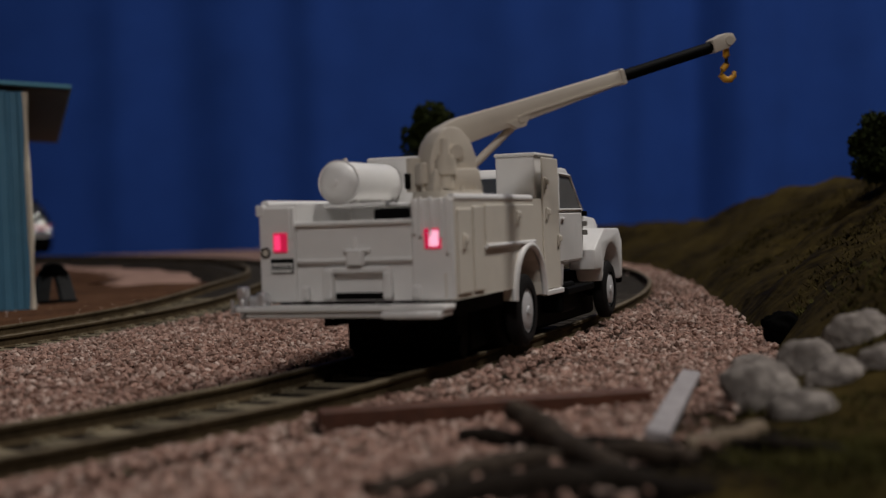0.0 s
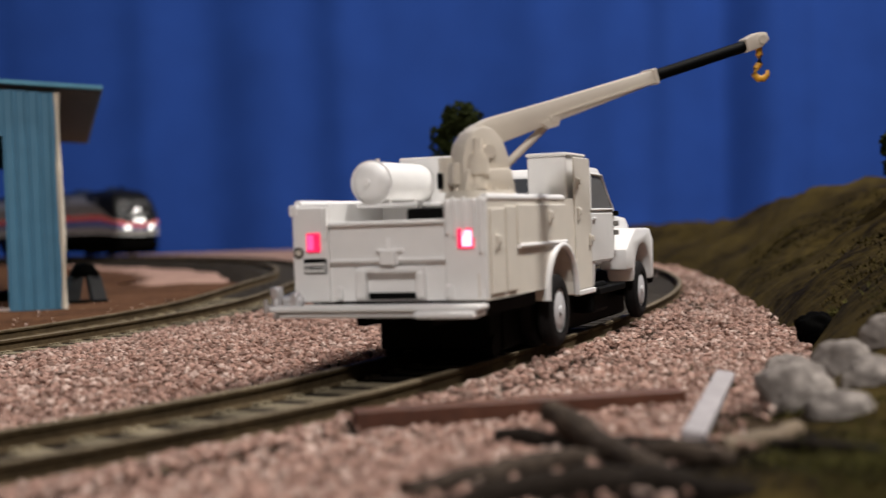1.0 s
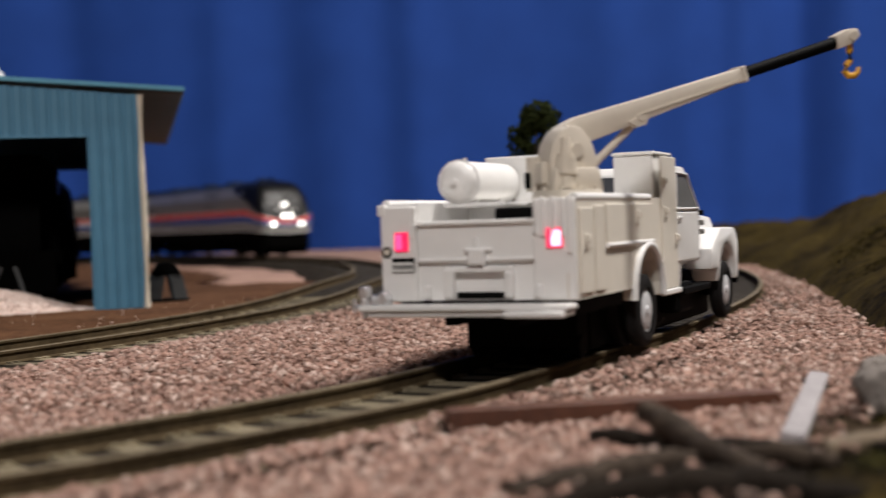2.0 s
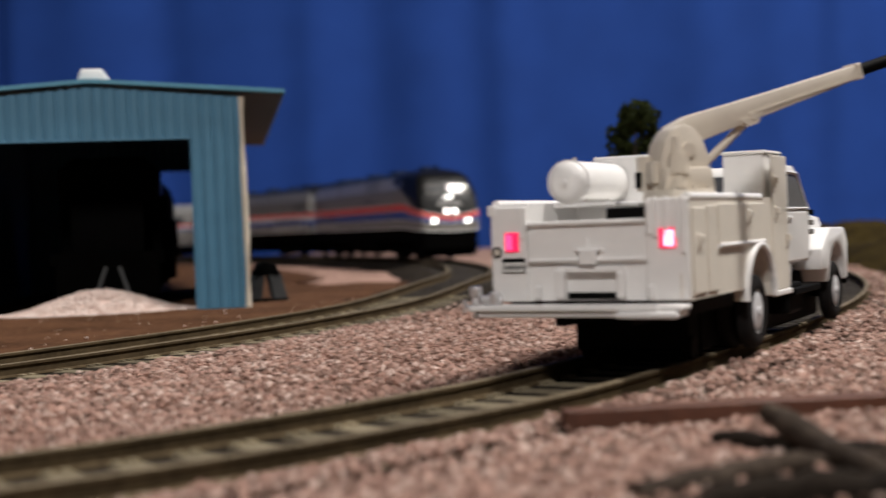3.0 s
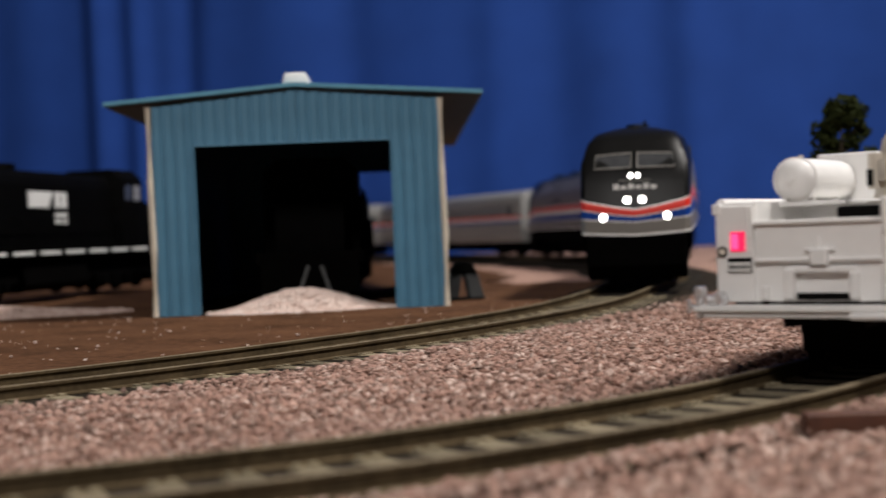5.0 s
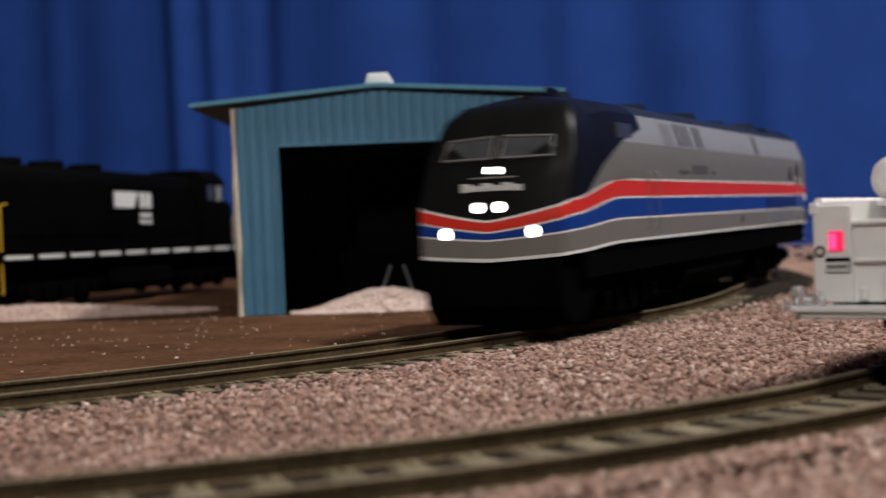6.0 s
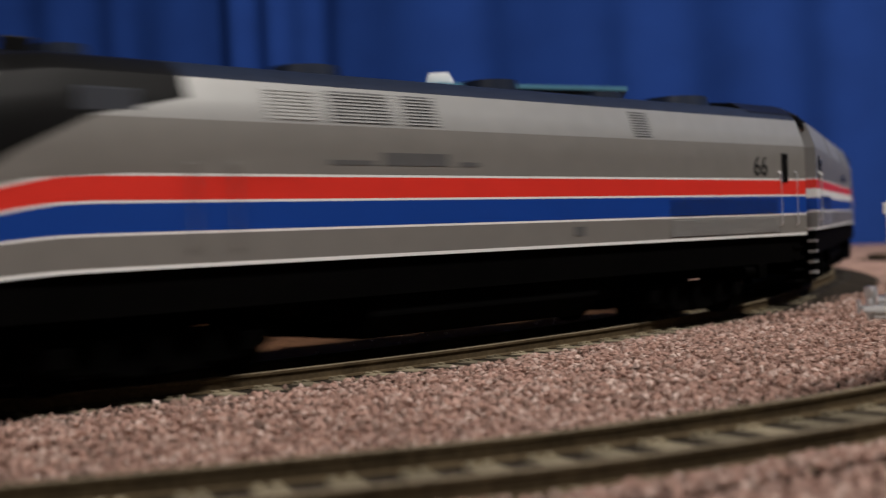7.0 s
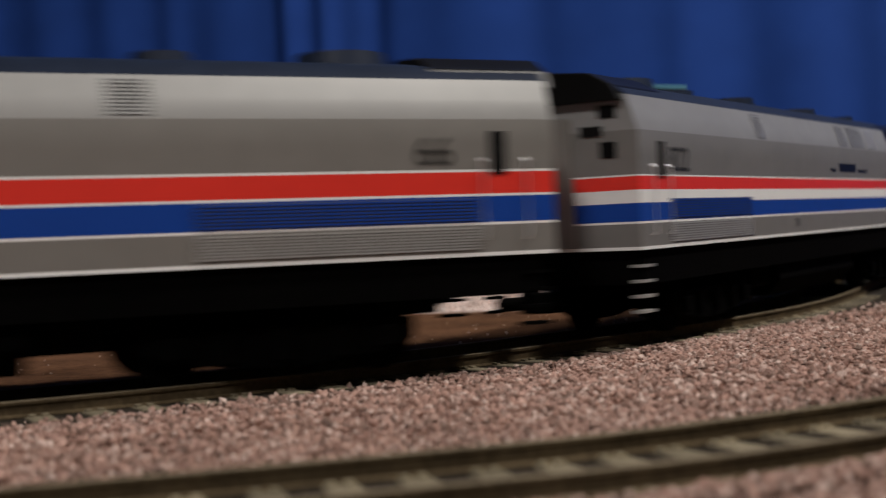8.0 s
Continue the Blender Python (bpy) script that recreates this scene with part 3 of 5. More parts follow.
# ---- the service truck ----
def build_wheel(parent, x, y, z, r, width, dual, side):
    w = part("wheel", cyl(blank(), (x - side * 0.3, y, z), (x - side * (width - 0.3), y, z), r * 0.62, seg=24), M_BLACK, parent, smooth=40)
    bm = blank()
    lanes = [(0.0, 2.6)] + ([(3.0, 5.6)] if dual else [])
    for a, b in lanes:
        outline = [(a + 0.1, r * 0.62), (a, r * 0.72), (a + 0.05, r * 0.86), (a + 0.4, r * 0.97), (a + 0.8, r), (b - 0.8, r), (b - 0.4, r * 0.97), (b - 0.05, r * 0.86), (b, r * 0.72), (b - 0.1, r * 0.62)]
        rings = [[bm.verts.new((x - side * u, y + rr * math.cos(k * math.tau / 32), z + rr * math.sin(k * math.tau / 32))) for u, rr in outline] for k in range(32)]
        for i in range(32):
            p, q = rings[i], rings[(i + 1) % 32]
            for k in range(len(outline) - 1):
                bm.faces.new((p[k], p[k + 1], q[k + 1], q[k]))
    bmesh.ops.recalc_face_normals(bm, faces=bm.faces)
    part("tyre", bm, M_TYRE, w, smooth=35)
    bm = blank()
    cyl(bm, (x - side * 0.3, y, z), (x - side * 0.8, y, z), r * 0.62, seg=28)
    cyl(bm, (x - side * 0.15, y, z), (x - side * 0.5, y, z), r * 0.46, r * 0.56, seg=28)
    cyl(bm, (x + side * 0.15, y, z), (x - side * 0.3, y, z), r * 0.12, r * 0.14, seg=14)
    part("rim", bm, M_RIM, w, "pale grey wheel rim", smooth=40)


def build_truck():
    t = thing("service_truck", "white plastic toy service truck with raised crane boom on siding rails", "truck", mpose(-11.65, 177.8, 0, 0, 0, -20.2))
    HW = 14.0
    # right and left side boxes with wheel openings
    def side_outline(y0):
        pts = [(0.0, 11.6)]
        pts += [(33.4 - 7.9, 11.6)]
        for k in range(0, 13):
            a = math.pi - k * math.pi / 12
            pts.append((33.4 + 7.9 * math.cos(a), 9.8 + 7.7 * math.sin(a)))
        pts += [(41.6, 9.6), (51.9, 9.6), (51.9, 25.0), (0.0, 25.0)]
        return pts
    for sx in (1, -1):
        bm = blank()
        a, b = (8.6, HW) if sx > 0 else (-HW, -8.6)
        prism(bm, side_outline(0), "x", a, b)
        # right side carries its beige shade as colour, left side stays plain white
        shell = M_WHITE_SHADED if sx > 0 else M_WHITE
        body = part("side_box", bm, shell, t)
        # shoulder rail on top
        tube(bm := blank(), [(sx * (HW - 0.45), 0.4, 25.0), (sx * (HW - 0.45), 36.4, 25.0)], 0.62, 10)
        part("top_rail", bm, M_WHITE, body, smooth=50)
        out = sx * HW
        for nm, y0, y1, z0, z1 in (("rear_door", 1.0, 6.6, 12.3, 23.6), ("corner_panel", 7.4, 11.6, 12.3, 23.9), ("upper_door", 12.5, 36.3, 18.5, 24.1), ("front_door", 41.8, 51.2, 10.4, 31.6)):
            bm = blank()
            box(bm, min(out, out + sx * 0.28), max(out, out + sx * 0.28), y0, y1, z0, z1, 0.12, 1)
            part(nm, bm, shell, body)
        part("moulding", tube(blank(), [(out + sx * 0.2, 12.6, 18.3), (out + sx * 0.2, 36.2, 18.3)], 0.36, 8), M_WHITE, body, smooth=50)
        # wheel arch lip
        arc = [(out + sx * 0.25, 33.4 + 8.1 * math.cos(math.pi - k * math.pi / 14), 9.8 + 8.1 * math.sin(math.pi - k * math.pi / 14)) for k in range(15)]
        part("wheel_arch", tube(blank(), arc, 0.55, 8), M_WHITE, body, smooth=50)
        part("lower_sill", box(blank(), min(out - sx * 0.5, out + sx * 0.5), max(out - sx * 0.5, out + sx * 0.5), 42.0, 52.4, 9.4, 10.3, 0.2), M_WHITE, body)
        for y, z in ((3.2, 19.2), (27.5, 22.2), (43.6, 22.6), (50.2, 18.2), (43.0, 27.4)):
            bm = blank()
            box(bm, min(out + sx * 0.3, out + sx * 0.6), max(out + sx * 0.3, out + sx * 0.6), y - 0.5, y + 0.5, z - 1.0, z + 1.0, 0.12, 1)
            box(bm, min(out + sx * 0.5, out + sx * 1.0), max(out + sx * 0.5, out + sx * 1.0), y - 0.25, y + 0.35, z - 0.2, z + 0.7, 0.1, 1)
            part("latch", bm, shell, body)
        # tall locker behind the cab
        if sx > 0:
            bm = box(blank(), 6.6, HW - 0.9, 41.4, 52.0, 24.9, 31.8, 0.2, 1)
            tall = part("tall_locker", bm, M_WHITE, t)
            part("locker_lid", box(blank(), 6.4, HW - 0.6, 41.1, 52.2, 31.8, 32.4, 0.25), M_WHITE, tall)
    # rear corner posts
    bm = blank()
    box(bm, -HW, -8.7, -0.7, 0.4, 11.7, 24.6, 0.15, 1)
    box(bm, -HW - 0.4, -13.2, -0.8, 0.3, 23.4, 24.9, 0.1, 1)
    post = part("rear_post", bm, M_WHITE, t)
    for x in (-9.6, -9.0):
        part("rib", box(blank(), x, x + 0.3, -0.95, -0.6, 20.2, 24.5, 0.08, 1), M_WHITE, post)
    bm = blank()
    box(bm, 8.3, HW, -0.7, 0.4, 11.7, 25.0, 0.15, 1)
    post_r = part("rear_post", bm, M_WHITE, t)
    for x, z0, z1 in ((8.6, 20.4, 25.0), (9.5, 20.0, 25.2), (10.9, 20.0, 25.2), (12.3, 19.8, 25.0), (13.2, 17.8, 25.2)):
        part("rib", box(blank(), x, x + 0.42, -1.15, -0.6, z0, z1, 0.1, 1), M_WHITE, post_r)
    part("seam", box(blank(), 12.9, 13.05, -0.85, -0.65, 12.0, 15.2), M_CREAM, post_r)
    # bed and tailgate
    bm = blank()
    box(bm, -8.8, 8.6, 0.6, 41.2, 16.0, 17.0)
    box(bm, -8.8, 8.6, 18.0, 18.8, 17.0, 24.7)
    part("bed", bm, M_WHITE, t)
    part("bed_tool_box", box(blank(), 1.4, 8.4, 3.0, 9.0, 17.2, 24.0, 0.4), M_BLACK, t, "black box lying in the bed")
    bm = blank()
    box(bm, -8.6, 8.3, -0.3, 0.5, 17.0, 22.2, 0.2, 1)
    gate = part("tailgate", bm, M_WHITE, t)
    part("gate_top_rail", box(blank(), -8.6, 8.3, -0.8, 0.6, 21.8, 22.45, 0.15, 1), M_WHITE, gate)
    part("gate_foot_rail", box(blank(), -8.6, 8.3, -0.7, 0.4, 16.9, 17.4, 0.12, 1), M_WHITE, gate)
    bm = blank()
    box(bm, -0.8, 1.5, -1.7, -0.2, 16.4, 18.6, 0.2, 1)
    box(bm, -1.6, 2.3, -0.8, -0.2, 18.2, 18.7, 0.1, 1)
    cyl(bm, (0.0, -0.6, 18.6), (0.0, -0.6, 20.1), 0.3, seg=10)
    part("gate_latch", bm, M_WHITE, gate)
    bm = blank()
    box(bm, -8.8, 8.4, 0.0, 0.7, 11.7, 17.0)
    lower = part("rear_panel", bm, M_WHITE, t)
    bm = blank()
    box(bm, -4.4, -3.0, -1.6, 0.0, 12.0, 16.0, 0.3, 2)
    box(bm, 4.2, 5.4, -1.4, 0.0, 12.0, 15.6, 0.3, 2)
    box(bm, -4.4, 5.2, -1.1, 0.0, 15.4, 16.3, 0.2, 1)
    part("towing_frame", bm, M_WHITE, lower)
    part("towing_recess", box(blank(), -3.0, 4.2, -0.25, 0.05, 11.9, 12.8), M_BLACK, lower)
    for x in (-7.6, 8.4):
        part("bracket", box(blank(), x, x + 1.0, -1.4, -0.3, 11.9, 13.8, 0.25, 1), M_WHITE, lower)
    bm = blank()
    box(bm, -16.2, 13.9, -4.2, 0.2, 10.5, 11.3, 0.25, 2)
    box(bm, -15.0, 13.6, -3.7, 0.0, 9.7, 10.6, 0.3, 2)
    bump = part("step_bumper", bm, M_WHITE, t)
    part("step_plate", box(blank(), 5.2, 13.6, -4.9, -2.5, 9.6, 10.5, 0.35, 2), M_WHITE, bump)
    bm = blank()
    cyl(bm, (-15.4, -3.2, 11.2), (-15.4, -3.2, 13.6), 0.65, seg=10)
    cyl(bm, (-17.2, -3.3, 11.2), (-13.8, -3.3, 11.2), 0.3, seg=8)
    cyl(bm, (-14.6, -2.6, 12.0), (-12.0, -2.2, 12.0), 0.75, seg=10)
    box(bm, -15.8, -15.0, -3.9, -3.0, 9.6, 12.6, 0.2, 1)
    box(bm, -16.0, -14.6, -4.1, -2.6, 12.4, 14.0, 0.25, 1)
    box(bm, -13.4, -12.2, -3.4, -1.8, 11.2, 13.2, 0.25, 1)
    cyl(bm, (-17.0, -3.4, 10.4), (-17.0, -3.4, 12.2), 0.28, seg=8)
    part("vise", bm, M_CHROME, bump, "small chrome vise on the bumper end", smooth=40)
    # lights and plate
    for x, w in ((-10.8, 1.75), (11.3, 2.0)):
        lamp = part("tail_light", box(blank(), x - w / 2 - 0.15, x + w / 2 + 0.15, -1.0, -0.6, 18.45, 21.1, 0.12, 1), M_TAILDARK, t, "glowing red tail light")
        part("lens", box(blank(), x - w / 2 + (0.05 if x < 0 else 0.55), x + w / 2 - (0.75 if x < 0 else 0.1), -1.12, -0.9, 18.75, 20.8, 0.1, 1), M_TAIL if x < 0 else M_BULB, lamp)
    plate = part("number_plate", box(blank(), -12.3, -8.9, -0.95, -0.7, 15.6, 17.6, 0.08, 1), M_BLACK, t, "small plate with dark bars")
    part("plate_face", box(blank(), -12.15, -9.05, -1.0, -0.94, 15.75, 17.0), M_SOFTWHITE, plate)
    for k in range(6):
        part("bar", box(blank(), -11.95 + k * 0.48, -11.95 + k * 0.48 + 0.3, -1.04, -0.99, 16.05, 16.7), M_BLACK, plate)
    bm = blank()
    ring = [(-13.05 + 0.62 * math.cos(a), -0.85, 18.45 + 0.62 * math.sin(a)) for a in np.linspace(0, math.tau, 17)]
    part("filler_cap", tube(bm, ring, 0.14, 6), M_BLACK, t)
    part("filler_disc", cyl(blank(), (-13.05, -0.6, 18.45), (-13.05, -0.85, 18.45), 0.55, seg=16), M_CREAM, t)
    # tank and its box in the bed
    bm = blank()
    prof = [(0.0, 0.6), (0.35, 1.9), (0.9, 2.65), (1.6, 3.05), (18.0, 3.05)]
    rings = [[bm.verts.new((-6.3 + r * math.cos(k * math.tau / 28), 7.6 + y, 27.9 + r * math.sin(k * math.tau / 28))) for k in range(28)] for y, r in prof]
    for a, b in zip(rings, rings[1:]):
        for k in range(28):
            bm.faces.new((a[k], a[(k + 1) % 28], b[(k + 1) % 28], b[k]))
    bm.faces.new(rings[0][::-1])
    bm.faces.new(rings[-1])
    cyl(bm, (-6.3, 7.2, 27.9), (-6.3, 8.0, 27.9), 0.5, seg=10)
    cyl(bm, (-6.3, 9.1, 27.9), (-6.3, 9.5, 27.9), 3.2, seg=28)
    bmesh.ops.recalc_face_normals(bm, faces=bm.faces)
    tank = part("air_tank", bm, M_WHITE, t, "white round air tank", smooth=45)
    for y in (11.0, 20.2):
        part("tank_foot", box(blank(), -8.0, -4.4, y, y + 0.9, 24.6, 26.2, 0.15, 1), M_WHITE, tank)
    part("tank_valve", cyl(blank(), (-6.3, 11.6, 30.8), (-6.3, 11.6, 31.4), 0.3, seg=8), M_CREAM, tank)
    comp = part("compressor_box", box(blank(), -9.2, -0.2, 25.9, 36.0, 24.6, 32.0, 0.35, 2), M_WHITE, t)
    part("compressor_shelf", box(blank(), -13.8, 0.6, 9.0, 36.0, 24.3, 24.9, 0.1, 1), M_WHITE, t)
    part("compressor_handle", cyl(blank(), (-1.0, 25.4, 28.6), (2.2, 25.4, 28.6), 0.2, seg=8), M_BLACK, comp)
    # crane: base, column, boom
    cx, cy = 8.3, 14.0
    crane = part("crane_base", cyl(blank(), (cx, cy, 24.9), (cx, cy, 26.2), 5.2, 4.9, seg=28), M_CREAM, t, smooth=40)
    A = math.atan2(12.8, 12.6)
    spin = Matrix.Translation((cx, cy, 0)) @ Matrix.Rotation(-A, 4, "Z")
    bm = blank()
    # housing: rounded outline pulled across the boom's width
    out = [(-3.7, 26.0), (3.6, 26.0), (3.5, 30.8), (2.6, 33.2), (1.2, 34.8), (-0.4, 35.2), (-1.9, 34.5), (-3.1, 32.8), (-3.7, 30.4)]
    prism(bm, out, "x", -2.5, 2.5, 0.3)
    prism(bm, [(-3.9, 26.0), (4.0, 26.0), (3.4, 29.2), (-3.4, 29.2)], "x", -3.4, 3.4, 0.3)
    cyl(bm, (-3.1, 0.2, 31.6), (3.1, 0.2, 31.6), 1.0, seg=16)
    cyl(bm, (-2.3, -4.0, 26.2), (-2.3, -4.0, 31.0), 1.2, seg=16)
    cyl(bm, (3.0, -1.6, 26.4), (3.0, -1.6, 31.2), 1.15, seg=16)
    cyl(bm, (3.0, -1.6, 28.4), (3.0, -1.6, 30.6), 1.5, seg=16)
    for k in range(10):
        a = k * math.tau / 10
        cyl(bm, (4.6 * math.cos(a), 4.6 * math.sin(a), 26.0), (4.6 * math.cos(a), 4.6 * math.sin(a), 26.7), 0.35, seg=8)
    cyl(bm, (3.0, -1.6, 31.2), (3.0, -1.6, 33.4), 0.75, 0.6, seg=14)
    cyl(bm, (-3.0, -1.4, 32.6), (-2.4, -1.4, 32.6), 0.9, seg=14)
    box(bm, -1.2, 1.4, -4.6, -3.4, 27.0, 30.2, 0.25, 1)
    bmesh.ops.transform(bm, matrix=spin, verts=bm.verts)
    part("housing", bm, M_CREAM, crane, "cream rounded crane turret", smooth=35)
    part("control_slot", box(blank(), cx - 5.1, cx - 4.4, cy - 3.6, cy - 3.0, 26.6, 28.8), M_BLACK, crane)
    d = Vector((12.8, 12.6, 5.2)).normalized()
    end = Vector((28.6, 38.6, 43.2))
    start = end - d * 31.5
    mat4 = Matrix.Translation(start) @ d.to_track_quat("Y", "Z").to_matrix().to_4x4()
    bm = blank()
    prism(bm, [(-2.0, -2.0), (3.0, -2.2), (30.4, -1.0), (30.4, 1.0), (14.0, 1.35), (2.0, 1.75), (-1.4, 1.2)], "x", -1.55, 1.55, 0.22)
    bmesh.ops.transform(bm, matrix=mat4, verts=bm.verts)
    boom = part("boom", bm, M_CREAM, crane, "cream telescopic crane boom", smooth=30)
    bm = blank()
    box(bm, 1.5, 1.75, 12.0, 30.2, -0.9, -0.6)
    box(bm, -1.7, 1.7, 30.0, 30.8, -1.2, 1.2, 0.1, 1)
    cyl(bm, (-1.9, 11.5, -1.2), (1.9, 11.5, -1.2), 0.55, seg=12)
    prism(bm, [(9.2, -1.2), (13.2, -1.0), (12.0, -2.4), (10.6, -2.4)], "x", -1.75, 1.75)
    cyl(bm, (0, 2.8, -5.6), (0, 11.0, -1.9), 0.6, seg=12)
    bmesh.ops.transform(bm, matrix=mat4, verts=bm.verts)
    part("lift_cylinder", bm, M_CREAM, boom, smooth=35)
    bm = cyl(blank(), (0, 30.0, 0), (0, 49.2, 0), 0.92, seg=12)
    bmesh.ops.transform(bm, matrix=mat4, verts=bm.verts)
    ext = part("boom_extension", bm, M_BLACK, crane, "black boom extension", smooth=40)
    bm = blank()
    prism(bm, [(48.2, -1.0), (51.2, -0.9), (52.8, -0.1), (52.6, 1.1), (51.2, 1.5), (48.4, 1.1)], "x", -1.1, 1.1, 0.2)
    cyl(bm, (-1.3, 51.4, 0.2), (1.3, 51.4, 0.2), 0.75, seg=14)
    bmesh.ops.transform(bm, matrix=mat4, verts=bm.verts)
    part("boom_head", bm, M_CREAM, ext, smooth=35)
    tip = start + d * 51.3
    u = Vector((math.cos(radians(20.2)), math.sin(radians(20.2)), 0))
    hk = [(0.1, 0.2), (0.1, -2.0), (0.15, -3.4), (-0.5, -4.2), (-0.75, -5.1), (-0.2, -5.8), (0.7, -5.8), (1.3, -5.2), (1.35, -4.5)]
    part("hook", tube(blank(), [tip + u * a + Vector((0, 0, b)) for a, b in hk], [0.6, 0.6, 0.52, 0.52, 0.56, 0.56, 0.52, 0.44, 0.28], 8), M_HOOK, ext, "orange plastic hook", smooth=60)
    # cab
    bm = blank()
    prism(bm, [(52.4, 10.0), (57.6, 10.0), (58.4, 14.0), (71.5, 14.0), (73.5, 22.9), (63.4, 29.5), (61.6, 30.4), (54.0, 30.4), (52.4, 29.0)], "x", -13.0, 13.0, 0.5)
    cab = part("cab", bm, M_WHITE, t, smooth=30)
    for sx in (1, -1):
        x0 = sx * 13.0
        bm = blank()
        prism(bm, [(55.4, 23.4), (70.6, 23.4), (63.0, 28.8), (55.6, 29.0)], "x", min(x0 - sx * 0.3, x0 + sx * 0.06), max(x0 - sx * 0.3, x0 + sx * 0.06))
        part("side_window", bm, M_CABGLASS, cab)
        bm = blank()
        tube(bm, [(x0 + sx * 0.1, 55.2, 23.2), (x0 + sx * 0.1, 71.0, 23.2), (x0 + sx * 0.1, 63.2, 29.1), (x0 + sx * 0.1, 55.4, 29.3), (x0 + sx * 0.1, 55.2, 23.2)], 0.25, 6)
        part("window_frame", bm, M_WHITE, cab)
        part("cab_door", box(blank(), min(x0, x0 + sx * 0.25), max(x0, x0 + sx * 0.25), 55.0, 70.4, 14.4, 22.6, 0.12, 1), M_WHITE, cab)
        part("door_handle", box(blank(), min(x0, x0 + sx * 0.6), max(x0, x0 + sx * 0.6), 56.0, 57.8, 21.4, 21.9, 0.12, 1), M_WHITE, cab)
        for z in (22.0, 20.2, 18.6):
            part("mirror_arm", box(blank(), min(x0, x0 + sx * 0.9), max(x0, x0 + sx * 0.9), 71.0, 71.9, z, z + 0.9, 0.1, 1), M_BLACK if z > 20.5 else M_GREY, cab)
    part("rear_window", box(blank(), -9.0, 9.0, 52.2, 52.5, 25.4, 28.8, 0.1, 1), M_GLASS, cab)
    bm = blank()
    prism(bm, [(71.2, 13.0), (97.0, 13.0), (98.4, 15.5), (98.0, 20.4), (96.0, 21.6), (71.2, 23.0)], "x", -9.5, 9.5, 0.7)
    hood = part("hood", bm, M_WHITE, t, smooth=30)
    for sx in (1, -1):
        pts = [(76.0, 12.0), (80.6, 12.0)]
        pts += [(89.2 + 7.4 * math.cos(a), 9.4 + 7.2 * math.sin(a)) for a in np.linspace(math.pi, 0.0, 11)]
        pts += [(98.2, 9.6), (98.6, 17.0), (96.0, 19.4), (84.0, 19.6), (79.0, 17.4), (76.0, 15.8)]
        bm = blank()
        prism(bm, pts, "x", min(sx * 9.0, sx * 14.2), max(sx * 9.0, sx * 14.2), 0.5)
        fender = part("fender", bm, M_WHITE, t, smooth=30)
        part("running_board", box(blank(), min(sx * 9.5, sx * 13.6), max(sx * 9.5, sx * 13.6), 58.0, 77.0, 8.6, 9.8, 0.2, 1), M_BLACK, t)
        part("headlight", cyl(blank(), (sx * 11.5, 98.2, 15.8), (sx * 11.5, 98.9, 15.8), 1.6, seg=18), M_CHROME, fender)
    part("front_bumper", box(blank(), -13.6, 13.6, 99.0, 100.6, 8.4, 11.4, 0.3, 1), M_BLACK, t)
    # underside
    bm = blank()
    box(bm, -5.5, -4.0, 1.0, 97.0, 8.2, 11.4)
    box(bm, 4.0, 5.5, 1.0, 97.0, 8.2, 11.4)
    box(bm, -12.6, 12.6, 2.0, 24.6, 9.4, 11.5)
    box(bm, -8.8, 8.8, 22.0, 56.0, 7.6, 15.9)
    box(bm, -12.0, -7.0, 45.0, 58.0, 6.0, 11.0, 0.5)
    box(bm, 7.0, 12.4, 58.5, 68.0, 5.4, 10.6, 0.6)
    cyl(bm, (-12, 33.4, 7.7), (12, 33.4, 7.7), 1.2)
    cyl(bm, (-12, 89.2, 7.7), (12, 89.2, 7.7), 1.2)
    part("chassis", bm, M_BLACK, t)
    for sx in (1, -1):
        build_wheel(t, sx * 13.9, 33.4, 7.85, 5.6, 5.6, True, sx)
        build_wheel(t, sx * 13.9, 89.2, 7.75, 5.45, 2.6, False, sx)
    # added black box that stands in for the shade between the wheels
    part("belly_shade", box(blank(), -8.9, 8.9, 20.0, 95.0, 2.9, 9.0, 0.5, 1), M_BLACK, t)
    bm = blank()
    for x in (-7.6, 7.4):
        cyl(bm, (x, 16.5, 4.0), (x + 1.6, 16.5, 4.0), 1.7, seg=14)
    box(bm, -8.4, 8.6, 15.0, 20.0, 3.6, 9.0, 0.3, 1)
    part("guide_axle", bm, M_BLACK, t)
    return t


